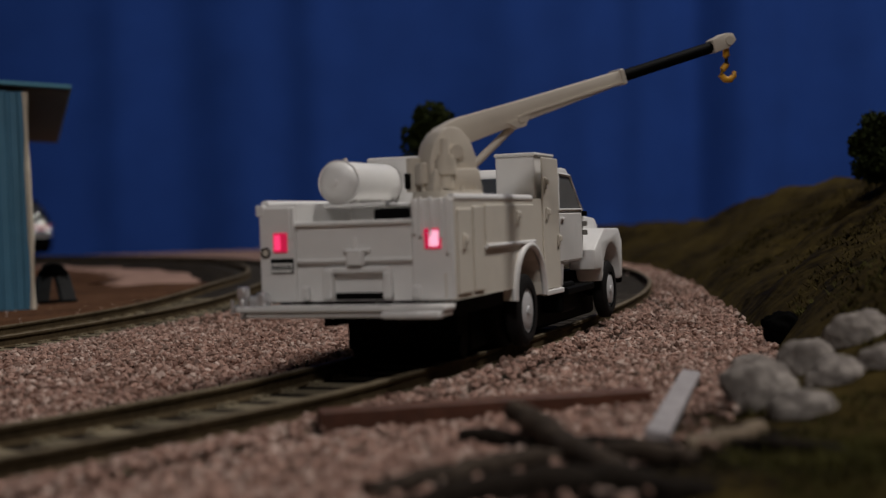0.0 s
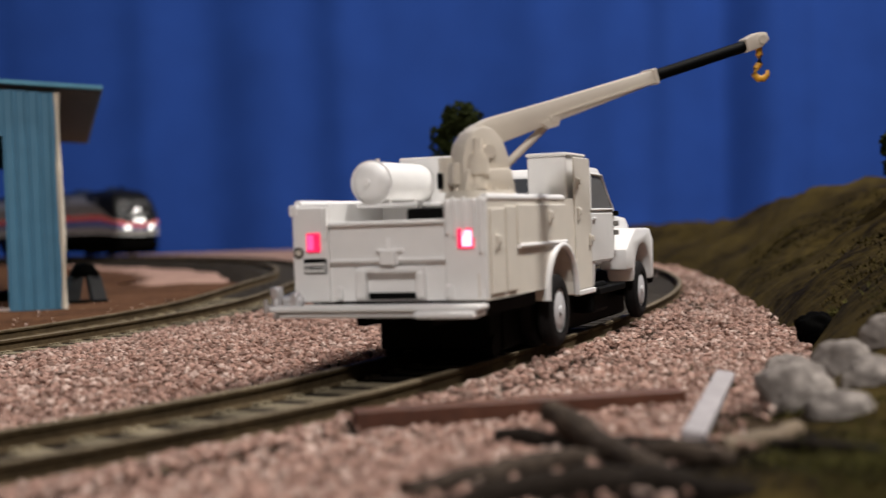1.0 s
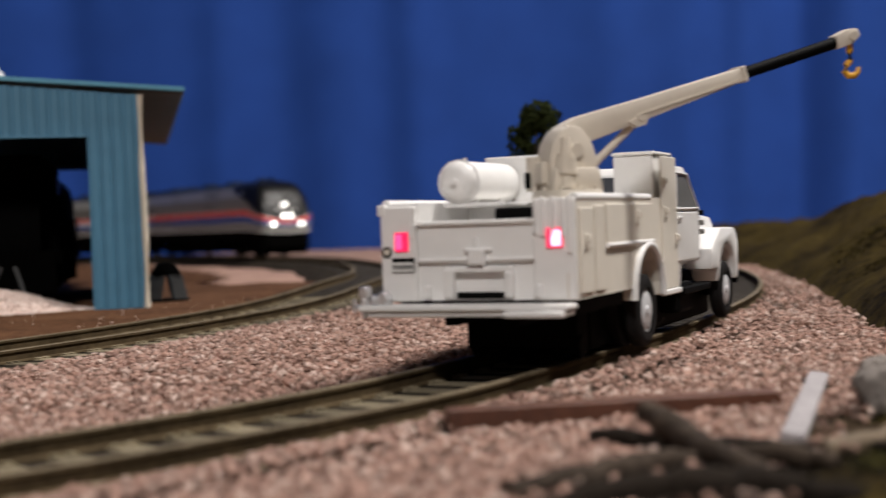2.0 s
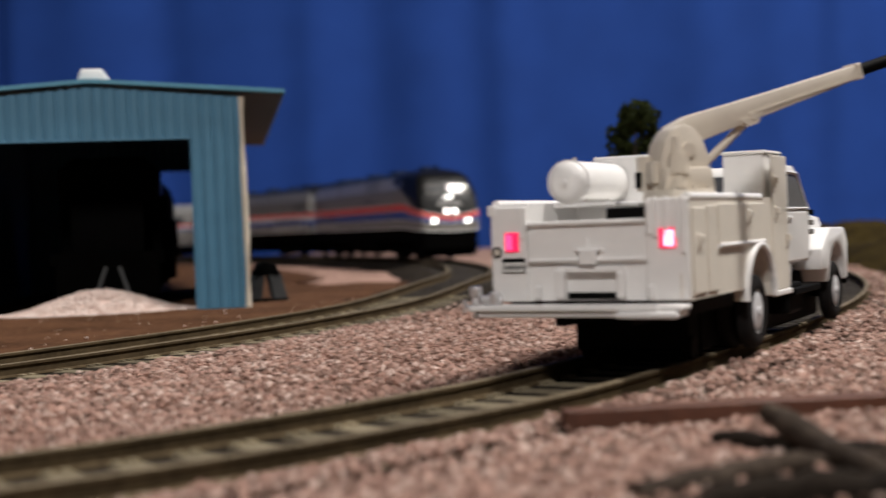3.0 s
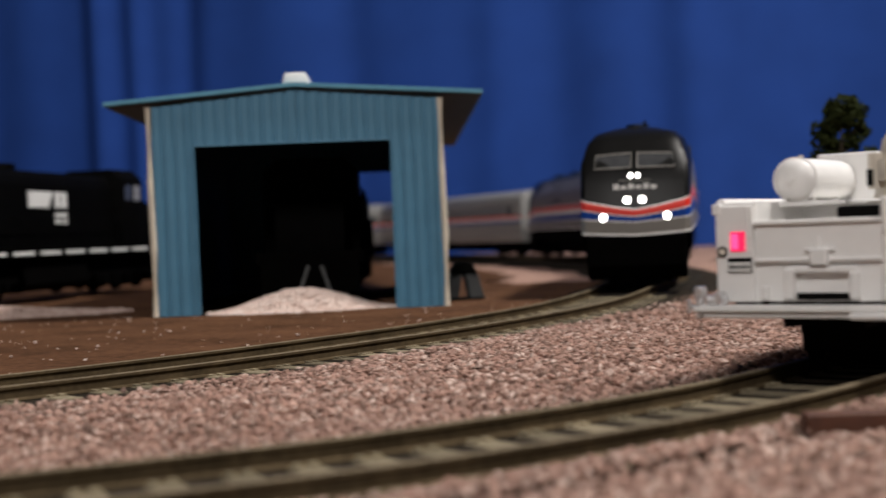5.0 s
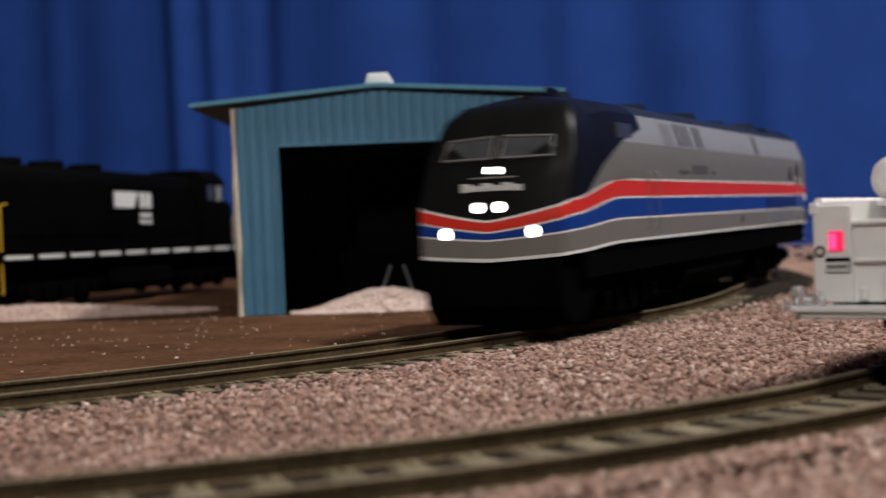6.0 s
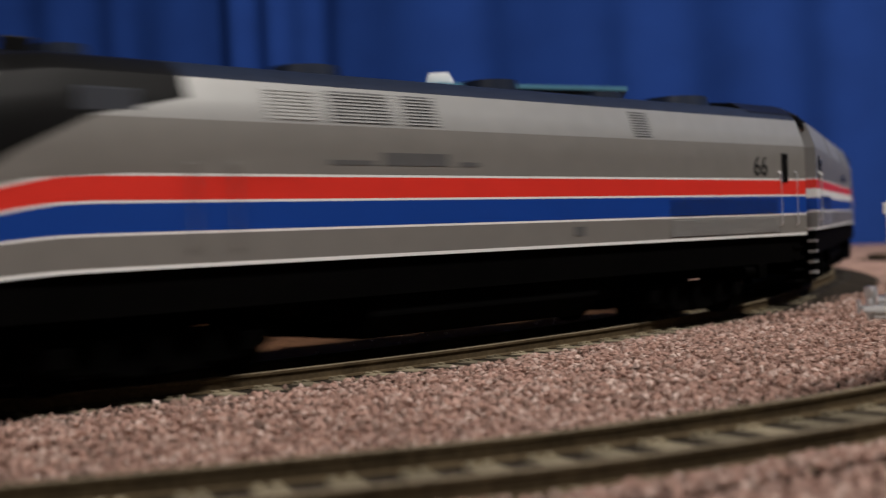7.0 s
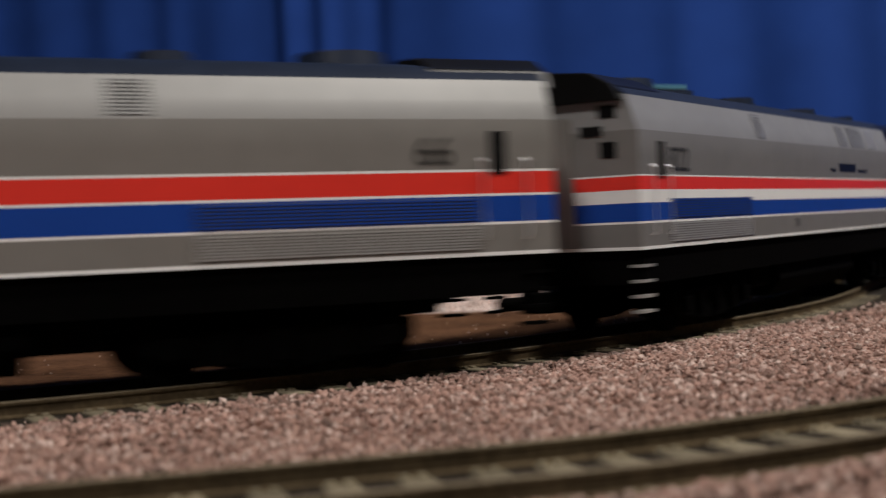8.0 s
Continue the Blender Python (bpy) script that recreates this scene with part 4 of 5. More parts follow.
# ---- railway vehicles ----
def bogie(parent, y, z0=2.3, axles=(-14, 14), r=5.6, gap=9.2):
    bm = blank()
    for sx in (-1, 1):
        a, b = sorted((sx * 10.6, sx * 13.2))
        lo, hi = y + axles[0] - 5, y + axles[-1] + 5
        prism(bm, [(lo, z0 + 5.0), (lo + 4, z0 + 3.2), (y - 4, z0 + 1.6), (y + 4, z0 + 1.6), (hi - 4, z0 + 3.2), (hi, z0 + 5.0), (hi, z0 + 8.2), (lo, z0 + 8.2)], "x", a, b, 0.3)
        for k in np.linspace(axles[0] * 0.55, axles[-1] * 0.55, 3):
            cyl(bm, (sx * 13.6, y + k, z0 + 3.0), (sx * 13.6, y + k, z0 + 7.6), 1.2, seg=10)
    box(bm, -9, 9, y - 5, y + 5, z0 + 4, z0 + 10)
    frame_ob = part("bogie", bm, M_UNDER, parent, "black bogie with axle boxes")
    for ax in axles:
        bm = blank()
        for sx in (-1, 1):
            cyl(bm, (sx * 7.6, y + ax, z0 + r), (sx * 10.2, y + ax, z0 + r), r, seg=24)
        cyl(bm, (-9, y + ax, z0 + r), (9, y + ax, z0 + r), 1.2, seg=10)
        part("wheelset", bm, M_UNDER, frame_ob, smooth=40)
        for sx in (-1, 1):
            part("axle_box", box(blank(), min(sx * 13.2, sx * 14.8), max(sx * 13.2, sx * 14.8), y + ax - 1.6, y + ax + 1.6, z0 + 3.8, z0 + 7.2, 0.4, 1), M_UNDER, frame_ob)


def build_diesel(label, wide_white, front_lit):
    """A long streamlined passenger locomotive: nose at +y, striped grey sides."""
    loco = thing("diesel_locomotive", label, "locomotive", group="passenger train")
    # level rows: side height, front-centre height, half width at the side, set-back of the nose, material index of the band above
    if wide_white:
        bands = [(20.2, 18.0), (24.4, 21.4), (24.8, 21.7), (28.2, 23.0), (30.6, 24.2), (33.1, 25.2), (33.4, 25.6)]
    else:
        bands = [(20.2, 18.0), (24.6, 21.4), (25.0, 21.75), (29.2, 23.0), (29.6, 23.35), (33.1, 25.2), (33.5, 25.6)]
    rows = [(19.6, 17.3, 17.5, 0.0)] + [(a, b, 17.5, 0.0) for a, b in bands[:-1]] + [(bands[-1][0], bands[-1][1], 17.5, 0.2)]
    rows += [(36.8, 32.0, 17.5, 2.4), (40.5, 37.6, 17.45, 5.5), (43.4, 40.6, 16.4, 8.0), (46.2, 43.8, 15.3, 10.0), (48.2, 47.0, 12.6, 14.5), (49.2, 48.9, 7.0, 21.0), (49.5, 49.4, 0.0, 21.0)]
    # 0 white line 1 grey 2 blue 3 red 4 silver 5 navy 6 black 7 glass
    mats = [M_SOFTWHITE, M_GREYDULL if wide_white else M_GREY, M_BLUE, M_RED, M_SILVERDULL if wide_white else M_SILVER, M_NAVY, M_NOSE, M_GLASS]

    def face_y(x, z):
        """Where the sloping front lies."""
        return 118.4 - float(np.interp(z, (25.6, 32.0, 37.6, 40.6, 43.8, 47.0), (0.2, 2.4, 5.5, 8.0, 10.0, 14.5))) - 0.0045 * x * x
    kinds = [0, 1, 0, 2, 0, 3, 0, 1, 1, 4, 4, 5, 5, 5]
    ys = [-118, -112] + list(np.arange(-104, 60, 12.0)) + [62, 70, 78, 84, 90, 95, 100, 104, 107.5, 110.5]
    path = [(1.0, y, 0) for y in ys] + [(0.995, 114.0, 0.33), (0.975, 115.8, 0.40), (0.90, 117.0, 0.50), (0.66, 117.7, 0.66), (0.40, 118.1, 0.82), (0.18, 118.3, 0.93), (0.0, 118.4, 1.0)]
    full = path + [(-a, y, w) for a, y, w in path[-2::-1]]
    bm = blank()
    grid = []
    for zs, zf, hw, back in rows:
        line = []
        for a, y, w in full:
            if zs >= 33.3 and w == 0:
                turn_y = float(np.interp(zs, (33.4, 36.8, 40.5, 43.0, 46.0), (106, 97, 84, 67, 67)))
                y = float(np.interp(y, (-118, 62, 110.5), (-118, turn_y, 110.5)))
            taper = 1.0 - 0.045 * smooth_step(84, 112, y)
            dip = 0.5 * smooth_step(86, 113, y) if w == 0 else 0.5 + 0.5 * max(0.0, (w - 0.3) / 0.7)
            z = zs + (zf - zs) * dip
            yy = y - back * smooth_step(82, 113, y) * 1.0
            line.append(bm.verts.new((a * hw * taper, yy, z)))
        grid.append(line)
    for r in range(len(rows) - 1):
        for i in range(len(full) - 1):
            a, b, c, d = grid[r][i], grid[r][i + 1], grid[r + 1][i + 1], grid[r + 1][i]
            try:
                f = bm.faces.new((a, b, c, d))
            except ValueError:
                continue
            y = (full[i][1] + full[i + 1][1]) / 2
            k = kinds[r] if r < len(kinds) else 5
            if r >= 7:
                if y > 62:
                    k = 6
            f.material_index = k
    # the flat rear end
    rear = [grid[r][0] for r in range(len(rows))]
    rear2 = [grid[r][-1] for r in range(len(rows))]
    for r in range(len(rows) - 1):
        f = bm.faces.new((rear[r], rear[r + 1], rear2[r + 1], rear2[r]))
        f.material_index = kinds[r] if r < 11 else 6
    bmesh.ops.remove_doubles(bm, verts=bm.verts, dist=0.001)
    bmesh.ops.recalc_face_normals(bm, faces=bm.faces)
    body = part("body", bm, mats, loco, smooth=28)
    # windscreen
    for sx in (-1, 1):
        bm = blank()
        q = [(sx * 1.0, 37.6), (sx * 12.2, 37.6), (sx * 11.6, 41.2), (sx * 1.0, 41.6)]
        vs = [bm.verts.new((x, face_y(x, z) + 0.35, z)) for x, z in q]
        vb = [bm.verts.new((v.co.x, v.co.y - 1.2, v.co.z)) for v in vs]
        bm.faces.new(vs)
        bm.faces.new(vb[::-1])
        for k in range(4):
            bm.faces.new((vs[k], vb[k], vb[(k + 1) % 4], vs[(k + 1) % 4]))
        bmesh.ops.recalc_face_normals(bm, faces=bm.faces)
        part("windscreen", bm, M_SCREEN, body)
        frame_pts = [Vector((x, face_y(x, z) + 0.4, z)) for x, z in q]
        part("windscreen_frame", tube(blank(), frame_pts + frame_pts[:1], 0.2, 6), M_GREY, body)
        # cab side window and doors
        out = sx * 17.3
        part("cab_window", box(blank(), min(out - sx * 0.8, sx * 17.15), max(out - sx * 0.8, sx * 17.15), 76, 86, 40.9, 44.0, 0.15, 1), M_GLASS, body)
        for y0 in (60.5, -112.0):
            for yy in (y0 - 0.6, y0 + 7.2):
                part("grab_rail", tube(blank(), [(sx * 17.6, yy, 22.2), (sx * 18.2, yy, 22.6), (sx * 18.2, yy, 34.6), (sx * 17.6, yy, 35.0)], 0.18, 6), M_CHROME if y0 < 0 else M_GREY, body)
        part("rear_door_window", box(blank(), min(sx * 17.45, sx * 17.62), max(sx * 17.45, sx * 17.62), -109.2, -106.4, 32.6, 38.8, 0.2, 1), M_BLACK, body)
        # grilles made of thin slats
        for y0, y1, z0, z1, n in ((-104, -58, 25.2, 28.9, 7), (-104, -58, 20.6, 24.3, 8)):
            g = part("grille", box(blank(), min(sx * 17.45, sx * 17.56), max(sx * 17.45, sx * 17.56), y0, y1, z0, z1), M_GRILLE if z0 > 24 else M_GREY, body)
            for k in range(n):
                z = z0 + (k + 0.25) * (z1 - z0) / n
                part("slat", box(blank(), min(sx * 17.5, sx * 17.72), max(sx * 17.5, sx * 17.72), y0, y1, z, z + 0.28), M_BLUE if z0 > 24 else M_SILVER, g)

        def slope_panel(name, y0, y1, z0, z1, mat, proud, parent):
            def xs(z):
                return 17.47 - max(0.0, z - 40.5) * 0.378
            bm = blank()
            pts = [(sx * (xs(z0) - 0.25), z0), (sx * (xs(z0) + proud), z0), (sx * (xs(z1) + proud), z1), (sx * (xs(z1) - 0.25), z1)]
            prism(bm, pts, "y", y0, y1)
            return part(name, bm, mat, parent)
        for y0, y1 in ((-52, -46), (14, 22), (25, 39), (42, 52)):
            louvre = slope_panel("louvre", y0, y1, 40.9, 45.6, M_GRILLE if y0 < 40 else M_SILVER, 0.06, body)
            for k in range(9):
                z = 41.1 + k * 0.5
                slope_panel("slat", y0, y1, z, z + 0.2, M_SILVER, 0.2, louvre)
        # lettering stand-ins and running number
        for y0, y1 in ((30, 40), (12, 28), (4, 9)):
            part("lettering_bar", box(blank(), min(sx * 17.5, sx * 17.56), max(sx * 17.5, sx * 17.56), y0, y1, 34.9, 35.6 if y1 - y0 < 12 else 36.8), M_NOSE if wide_white else M_GRILLE, body)
        part("small_plate", box(blank(), min(sx * 17.5, sx * 17.6), max(sx * 17.5, sx * 17.6), -27, -24, 21.8, 23.6, 0.1, 1), M_GRILLE, body)
        cu = bpy.data.curves.new("running_number", "FONT")
        cu.body, cu.size, cu.extrude = ("66" if not wide_white else "822"), 0.0066, 0.00004
        cu.align_x = "CENTER"
        cu.materials.append(M_NOSE)
        tx = new("running_number", cu)
        tx.parent = body
        tx.matrix_basis = mpose(sx * 17.56, -96.5 if not wide_white else -99, 34.2, 90, 0, 90 * sx)
    # roof fittings
    for y, r, h in ((-20, 6.0, 1.6), (-58, 5.0, 1.2), (-88, 8.0, 1.5), (30, 6.5, 1.3), (78, 4.0, 1.5)):
        part("roof_fan", cyl(blank(), (0, y, 49.0), (0, y, 49.6 + h), r, r * 0.92, seg=24), M_NAVY, body, smooth=40)
    part("rear_canopy", prism(blank(), [(-15.0, 45.2), (15.0, 45.2), (13.4, 47.8), (9, 49.9), (0, 50.6), (-9, 49.9), (-13.4, 47.8)], "y", -119.8, -98, 0.2), M_NOSE, body)
    part("horn", box(blank(), -3.2, -2.4, 84, 90, 49.4, 51.4, 0.2, 1), M_NOSE, body)
    # rear end: door, windows, bars
    part("end_door", box(blank(), -4.2, 4.2, -118.5, -117.9, 20.2, 43.0, 0.2, 1), M_GREY, body)
    for x in (-11.5, 11.5):
        part("end_window", box(blank(), x - 1.6, x + 1.6, -118.4, -117.9, 36.2, 38.8, 0.15, 1), M_BLACK, body)
        part("end_grille", box(blank(), x - 1.8, x + 1.8, -118.4, -117.9, 42.6, 44.6, 0.15, 1), M_BLACK, body)
    for x in (-8.2, 8.2):
        part("end_number_bar", box(blank(), x - 2.2, x + 2.2, -118.35, -117.9, 39.8, 41.4), M_NOSE, body)
    for z in np.arange(8, 18, 2.8):
        part("step", box(blank(), 14.6, 17.0, -117, -112, z, z + 0.5), M_SILVER if wide_white else M_UNDER, loco)
        part("step", box(blank(), -17.0, -14.6, -117, -112, z, z + 0.5), M_UNDER, loco)
    # lamps on the nose
    lit = M_LAMP if front_lit else M_SOFTWHITE

    def nose_lamp(name, x, y, z, r):
        holder = part(name, cyl(blank(), (x, y - 1.2, z), (x, y + 0.25, z), r * 1.25, seg=18), M_NOSE, body, smooth=40)
        part("lamp_lens", cyl(blank(), (x, y, z), (x, y + 0.45, z), r, r * 0.8, seg=18), lit, holder, smooth=60)
    for x in (-2.3, 2.3):
        nose_lamp("headlight", x, face_y(0, 28.2) - 0.1, 28.2, 1.25)
    for x in (-9.5, 9.5):
        nose_lamp("ditch_light", x, 117.5, 23.2, 1.35)
    for x in (-1.1, 1.1):
        nose_lamp("marker_light", x, face_y(0, 35.4) - 0.1, 35.4, 0.75)
    part("marker_shelf", box(blank(), -5, 5, 112.4, 115.2, 34.0, 34.3, 0.1, 1), M_GREY, body)
    for k in range(6):
        part("lettering_bar", box(blank(), -6.6 + k * 2.25, -6.6 + k * 2.25 + 1.7, 114.0, face_y(0, 32.4) + 0.35, 31.4, 33.2 if k % 2 else 32.7), M_SOFTWHITE, body)
    # pilot, underframe, tank, bogies
    bm = blank()
    prism(bm, [(100, 19.0), (117.6, 17.4), (117.6, 8.5), (113.0, 4.2), (104, 4.2), (98, 10)], "x", -15.0, 15.0, 0.6)
    part("pilot", bm, M_UNDER, loco)
    bm = blank()
    box(bm, -16.6, 16.6, -116, 108, 13.2, 19.7)
    box(bm, -9.5, 9.5, -100, 100, 10.6, 14.0)
    prism(bm, [(-14, 15.6), (-15.5, 9.5), (-12, 5.6), (12, 5.6), (15.5, 9.5), (14, 15.6)], "y", -34, 30, 0.5)
    box(bm, -13, 13, -46, -33, 8.2, 15.6, 0.8)
    box(bm, -10, 10, 26, 38, 9.0, 15.6, 0.8)
    part("underframe", bm, M_UNDER, loco)
    bm = blank()
    cyl(bm, (0, -116, 10.5), (0, -123, 10.5), 1.2)
    box(bm, -2, 2, -125, -121, 8.6, 12.4, 0.4)
    part("coupler", bm, M_UNDER, loco)
    for o in loco.children_recursive:
        if o.type == "MESH":
            for v in o.data.vertices:
                if v.co.z > 0.0335:
                    v.co.z = 0.0335 + (v.co.z - 0.0335) * 1.15
    for y in (72, -72):
        bogie(loco, y, axles=(-17, 17), r=5.7)
    return loco


def build_coach():
    coach = thing("passenger_coach", "silver fluted passenger coach with red white and blue stripes", "railway coach", group="passenger train")
    L = 142.0
    prof = [(-17.0, 12.0), (17.0, 12.0), (17.3, 16.0), (17.3, 40.0), (15.8, 43.6), (11, 46.2), (0, 47.2), (-11, 46.2), (-15.8, 43.6), (-17.3, 40.0), (-17.3, 16.0)]
    body = part("body", prism(blank(), prof, "y", -L, L, 0.4), M_SILVERDULL, coach, smooth=30)
    for sx in (-1, 1):
        a, b = sorted((sx * 17.3, sx * 17.42))
        part("window_band", box(blank(), a, b, -L + 14, L - 14, 30.4, 36.4), M_GLASS, body)
        for y in np.arange(-L + 20, L - 20, 13.0):
            part("window_post", box(blank(), min(sx * 17.3, sx * 17.6), max(sx * 17.3, sx * 17.6), y, y + 4.5, 30.3, 36.5), M_SILVER, body)
        for z, h, m in ((28.2, 1.6, M_RED), (26.6, 1.5, M_SOFTWHITE), (25.0, 1.5, M_BLUE)):
            part("stripe", box(blank(), a, b, -L + 1, L - 1, z, z + h), m, body)
        for k in range(6):
            part("flute", box(blank(), min(sx * 17.3, sx * 17.55), max(sx * 17.3, sx * 17.55), -L + 2, L - 2, 16.4 + k * 1.4, 17.1 + k * 1.4), M_SILVER, body)
    bm = blank()
    box(bm, -14, 14, -60, 60, 6.0, 12.1, 1.0)
    box(bm, -3, 3, -L - 4, L + 4, 8, 11)
    part("underframe", bm, M_UNDER, coach)
    for y in (105, -105):
        bogie(coach, y, axles=(-15, 15), r=5.2)
    return coach


def build_freight_engine(name, label, m, plain, short=1.0):
    """A black hood freight locomotive."""
    e = thing(name, label, "locomotive", m)
    bm = blank()
    box(bm, -17, 17, -112, 112, 13.6, 17.4, 0.3)
    prism(bm, [(-13, 13.8), (-14.5, 8), (-11, 5), (11, 5), (14.5, 8), (13, 13.8)], "y", -28, 28, 0.5)
    box(bm, -15.5, 15.5, -114, -109, 4.6, 17.4, 0.5)
    box(bm, -15.5, 15.5, 109, 114, 4.6, 17.4, 0.5)
    box(bm, -11, 11, -106, 106, 8.8, 16.0)
    part("frame", bm, M_UNDER, e)
    bm = blank()
    w = 15.5 if plain else 11.5
    half = [(w, 17.2), (w, 35.5), (w - 1.2, 39.8), (w - 4.0, 43.0), (w - 8.0, 44.6)] if plain else [(w, 17.2), (w, 39.5), (w - 1.2, 42.4), (w - 4.0, 44.6)]
    prism(bm, half + [(-x, z) for x, z in half[::-1]], "y", -103, 62, 0.6)
    hood = part("long_hood", bm, M_ENGINE, e, smooth=25)
    bm = blank()
    prism(bm, [(-15.5, 17.2), (15.5, 17.2), (15.5, 43.5), (11.0, 47.4), (-11.0, 47.4), (-15.5, 43.5)], "y", 62, 86, 0.6)
    cab = part("cab", bm, M_ENGINE, e, smooth=25)
    part("short_hood", prism(blank(), [(86, 17.2), (106, 17.2), (106, 33.0), (102, 35.0), (86, 36.0)], "x", -11, 11, 0.8), M_ENGINE, e, smooth=25)
    for sx in (-1, 1):
        a, b = sorted((sx * 15.5, sx * 15.7))
        part("cab_window", box(blank(), a, b, 66, 73, 35, 41, 0.1, 1), M_GLASS, cab)
        part("cab_window", box(blank(), a, b, 76, 82, 35, 41, 0.1, 1), M_SILVER, cab)
        a, b = sorted((sx * 17.0, sx * 17.15))
        if not plain:
            for k in range(10):
                part("sill_dash", box(blank(), a, b, -108 + k * 22, -108 + k * 22 + 17, 14.6, 15.9), M_SOFTWHITE, e)
            a, b = sorted((sx * 11.5, sx * 11.7))
            prism(bm := blank(), [(-18, 31.5), (-1, 31.5), (3, 37.2), (-18, 37.2)], "x", a, b)
            part("emblem_bar", bm, M_SOFTWHITE, hood)
            part("emblem_bar", box(blank(), a, b, 4.5, 9, 31.5, 37.2), M_SOFTWHITE, hood)
            part("emblem_bar", box(blank(), a, b, 10.2, 15, 31.5, 37.2), M_SOFTWHITE, hood)
            for z in (25.8, 28.2):
                part("number_bar", box(blank(), a, b, 4.5, 15, z, z + 1.4), M_SOFTWHITE, hood)
        for k in range(8):
            y = -100 + k * 20
            part("stanchion", cyl(blank(), (sx * 16.6, y, 17.2), (sx * 16.6, y, 27.5), 0.25, seg=6), M_ENGINE, e)
        part("handrail", tube(blank(), [(sx * 16.6, -102, 27.5), (sx * 16.6, 60, 27.5)], 0.28, 6), M_ENGINE, e)
    for y in (-80, -50, -20):
        part("roof_fan", cyl(blank(), (0, y, 45.0), (0, y, 46.8), 7, 6.5, seg=22), M_ENGINE, hood, smooth=40)
    if not plain:
        # end of the long hood: emblem bars, lamps, yellow rails, red hoses
        for k in range(4):
            part("emblem_bar", box(blank(), -9.5, 9.5 - k * 0.8, -103.3, -102.9, 26.0 + k * 2.7, 27.6 + k * 2.7), M_SOFTWHITE, hood)
        for z in (38.8, 41.6):
            part("headlight", cyl(blank(), (0, -103.6, z), (0, -102.6, z), 1.1, seg=14), M_SILVER, hood)
        part("lamp_ring", cyl(blank(), (8, -112.2, 21.5), (8, -111.4, 21.5), 1.3, seg=14), M_SILVER, e)
        for sx in (-1, 1):
            pts = [(sx * 14.0, -113.4, 8), (sx * 14.0, -113.4, 17), (sx * 12.5, -113.0, 21), (sx * 12.5, -113.0, 31), (sx * 10, -113.0, 31.6)]
            part("end_rail", tube(blank(), pts, 0.42, 6), M_YELLOW, e, "yellow end handrail")
            part("end_rail", tube(blank(), [(sx * 16.4, -109, 8), (sx * 16.4, -109, 31), (sx * 16.4, -105, 31.5)], 0.42, 6), M_YELLOW, e)
            for z in (5.5, 8.6, 11.7):
                part("step", box(blank(), min(sx * 12, sx * 16.4), max(sx * 12, sx * 16.4), -114.6, -113.8, z, z + 0.5), M_YELLOW, e)
            part("brake_hose", tube(blank(), [(sx * 4, -114.4, 12.5), (sx * 4.6, -115.6, 9), (sx * 5.8, -115.6, 8.6), (sx * 7, -115.2, 12.2)], 0.5, 6), M_HOSE, e, "red brake hose")
        part("sill_line", box(blank(), -15, 15, -114.35, -113.9, 16.6, 17.4), M_SOFTWHITE, e)
    part("coupler", box(blank(), -1.8, 1.8, -121, -113, 8.4, 12, 0.4), M_UNDER, e)
    for o in e.children_recursive:
        for v in o.data.vertices:
            v.co.y *= short
            if v.co.z > 0.0174 and not plain:
                v.co.z = 0.0174 + (v.co.z - 0.0174) * 1.15
            if not plain and v.co.z > 0.0125:
                v.co.z += 0.0052
    for y in (66 * short, -66 * short):
        bogie(e, y, axles=(-23 * short, 0, 23 * short), r=5.6)
    return e


# ---- landscape things ----
def rock(x, y, z, sx, sy, sz, turn, seed, label):
    bm = blank()
    bmesh.ops.create_icosphere(bm, subdivisions=4, radius=1.0)
    for v in bm.verts:
        p = v.co.normalized()
        pit = noise.noise(p * 5.5 + Vector((0, 0, seed)))
        k = 1 + 0.26 * noise.noise(p * 1.3 + Vector((seed * 3.1, 0, 0))) + 0.08 * noise.noise(p * 2.8 + Vector((0, seed, 0))) - 0.22 * max(0.0, pit - 0.12) + 0.05 * noise.noise(p * 9 + Vector((seed, 0, 0))) + 0.03 * noise.noise(p * 19)
        v.co = Vector((p.x * sx * k, p.y * sy * k, p.z * sz * k))
    ob = part("rock", bm, M_ROCK, at=mpose(x, y, z, 0, 0, turn), smooth=70)
    return tagged(ob, label, "rock", "rocks beside the siding")


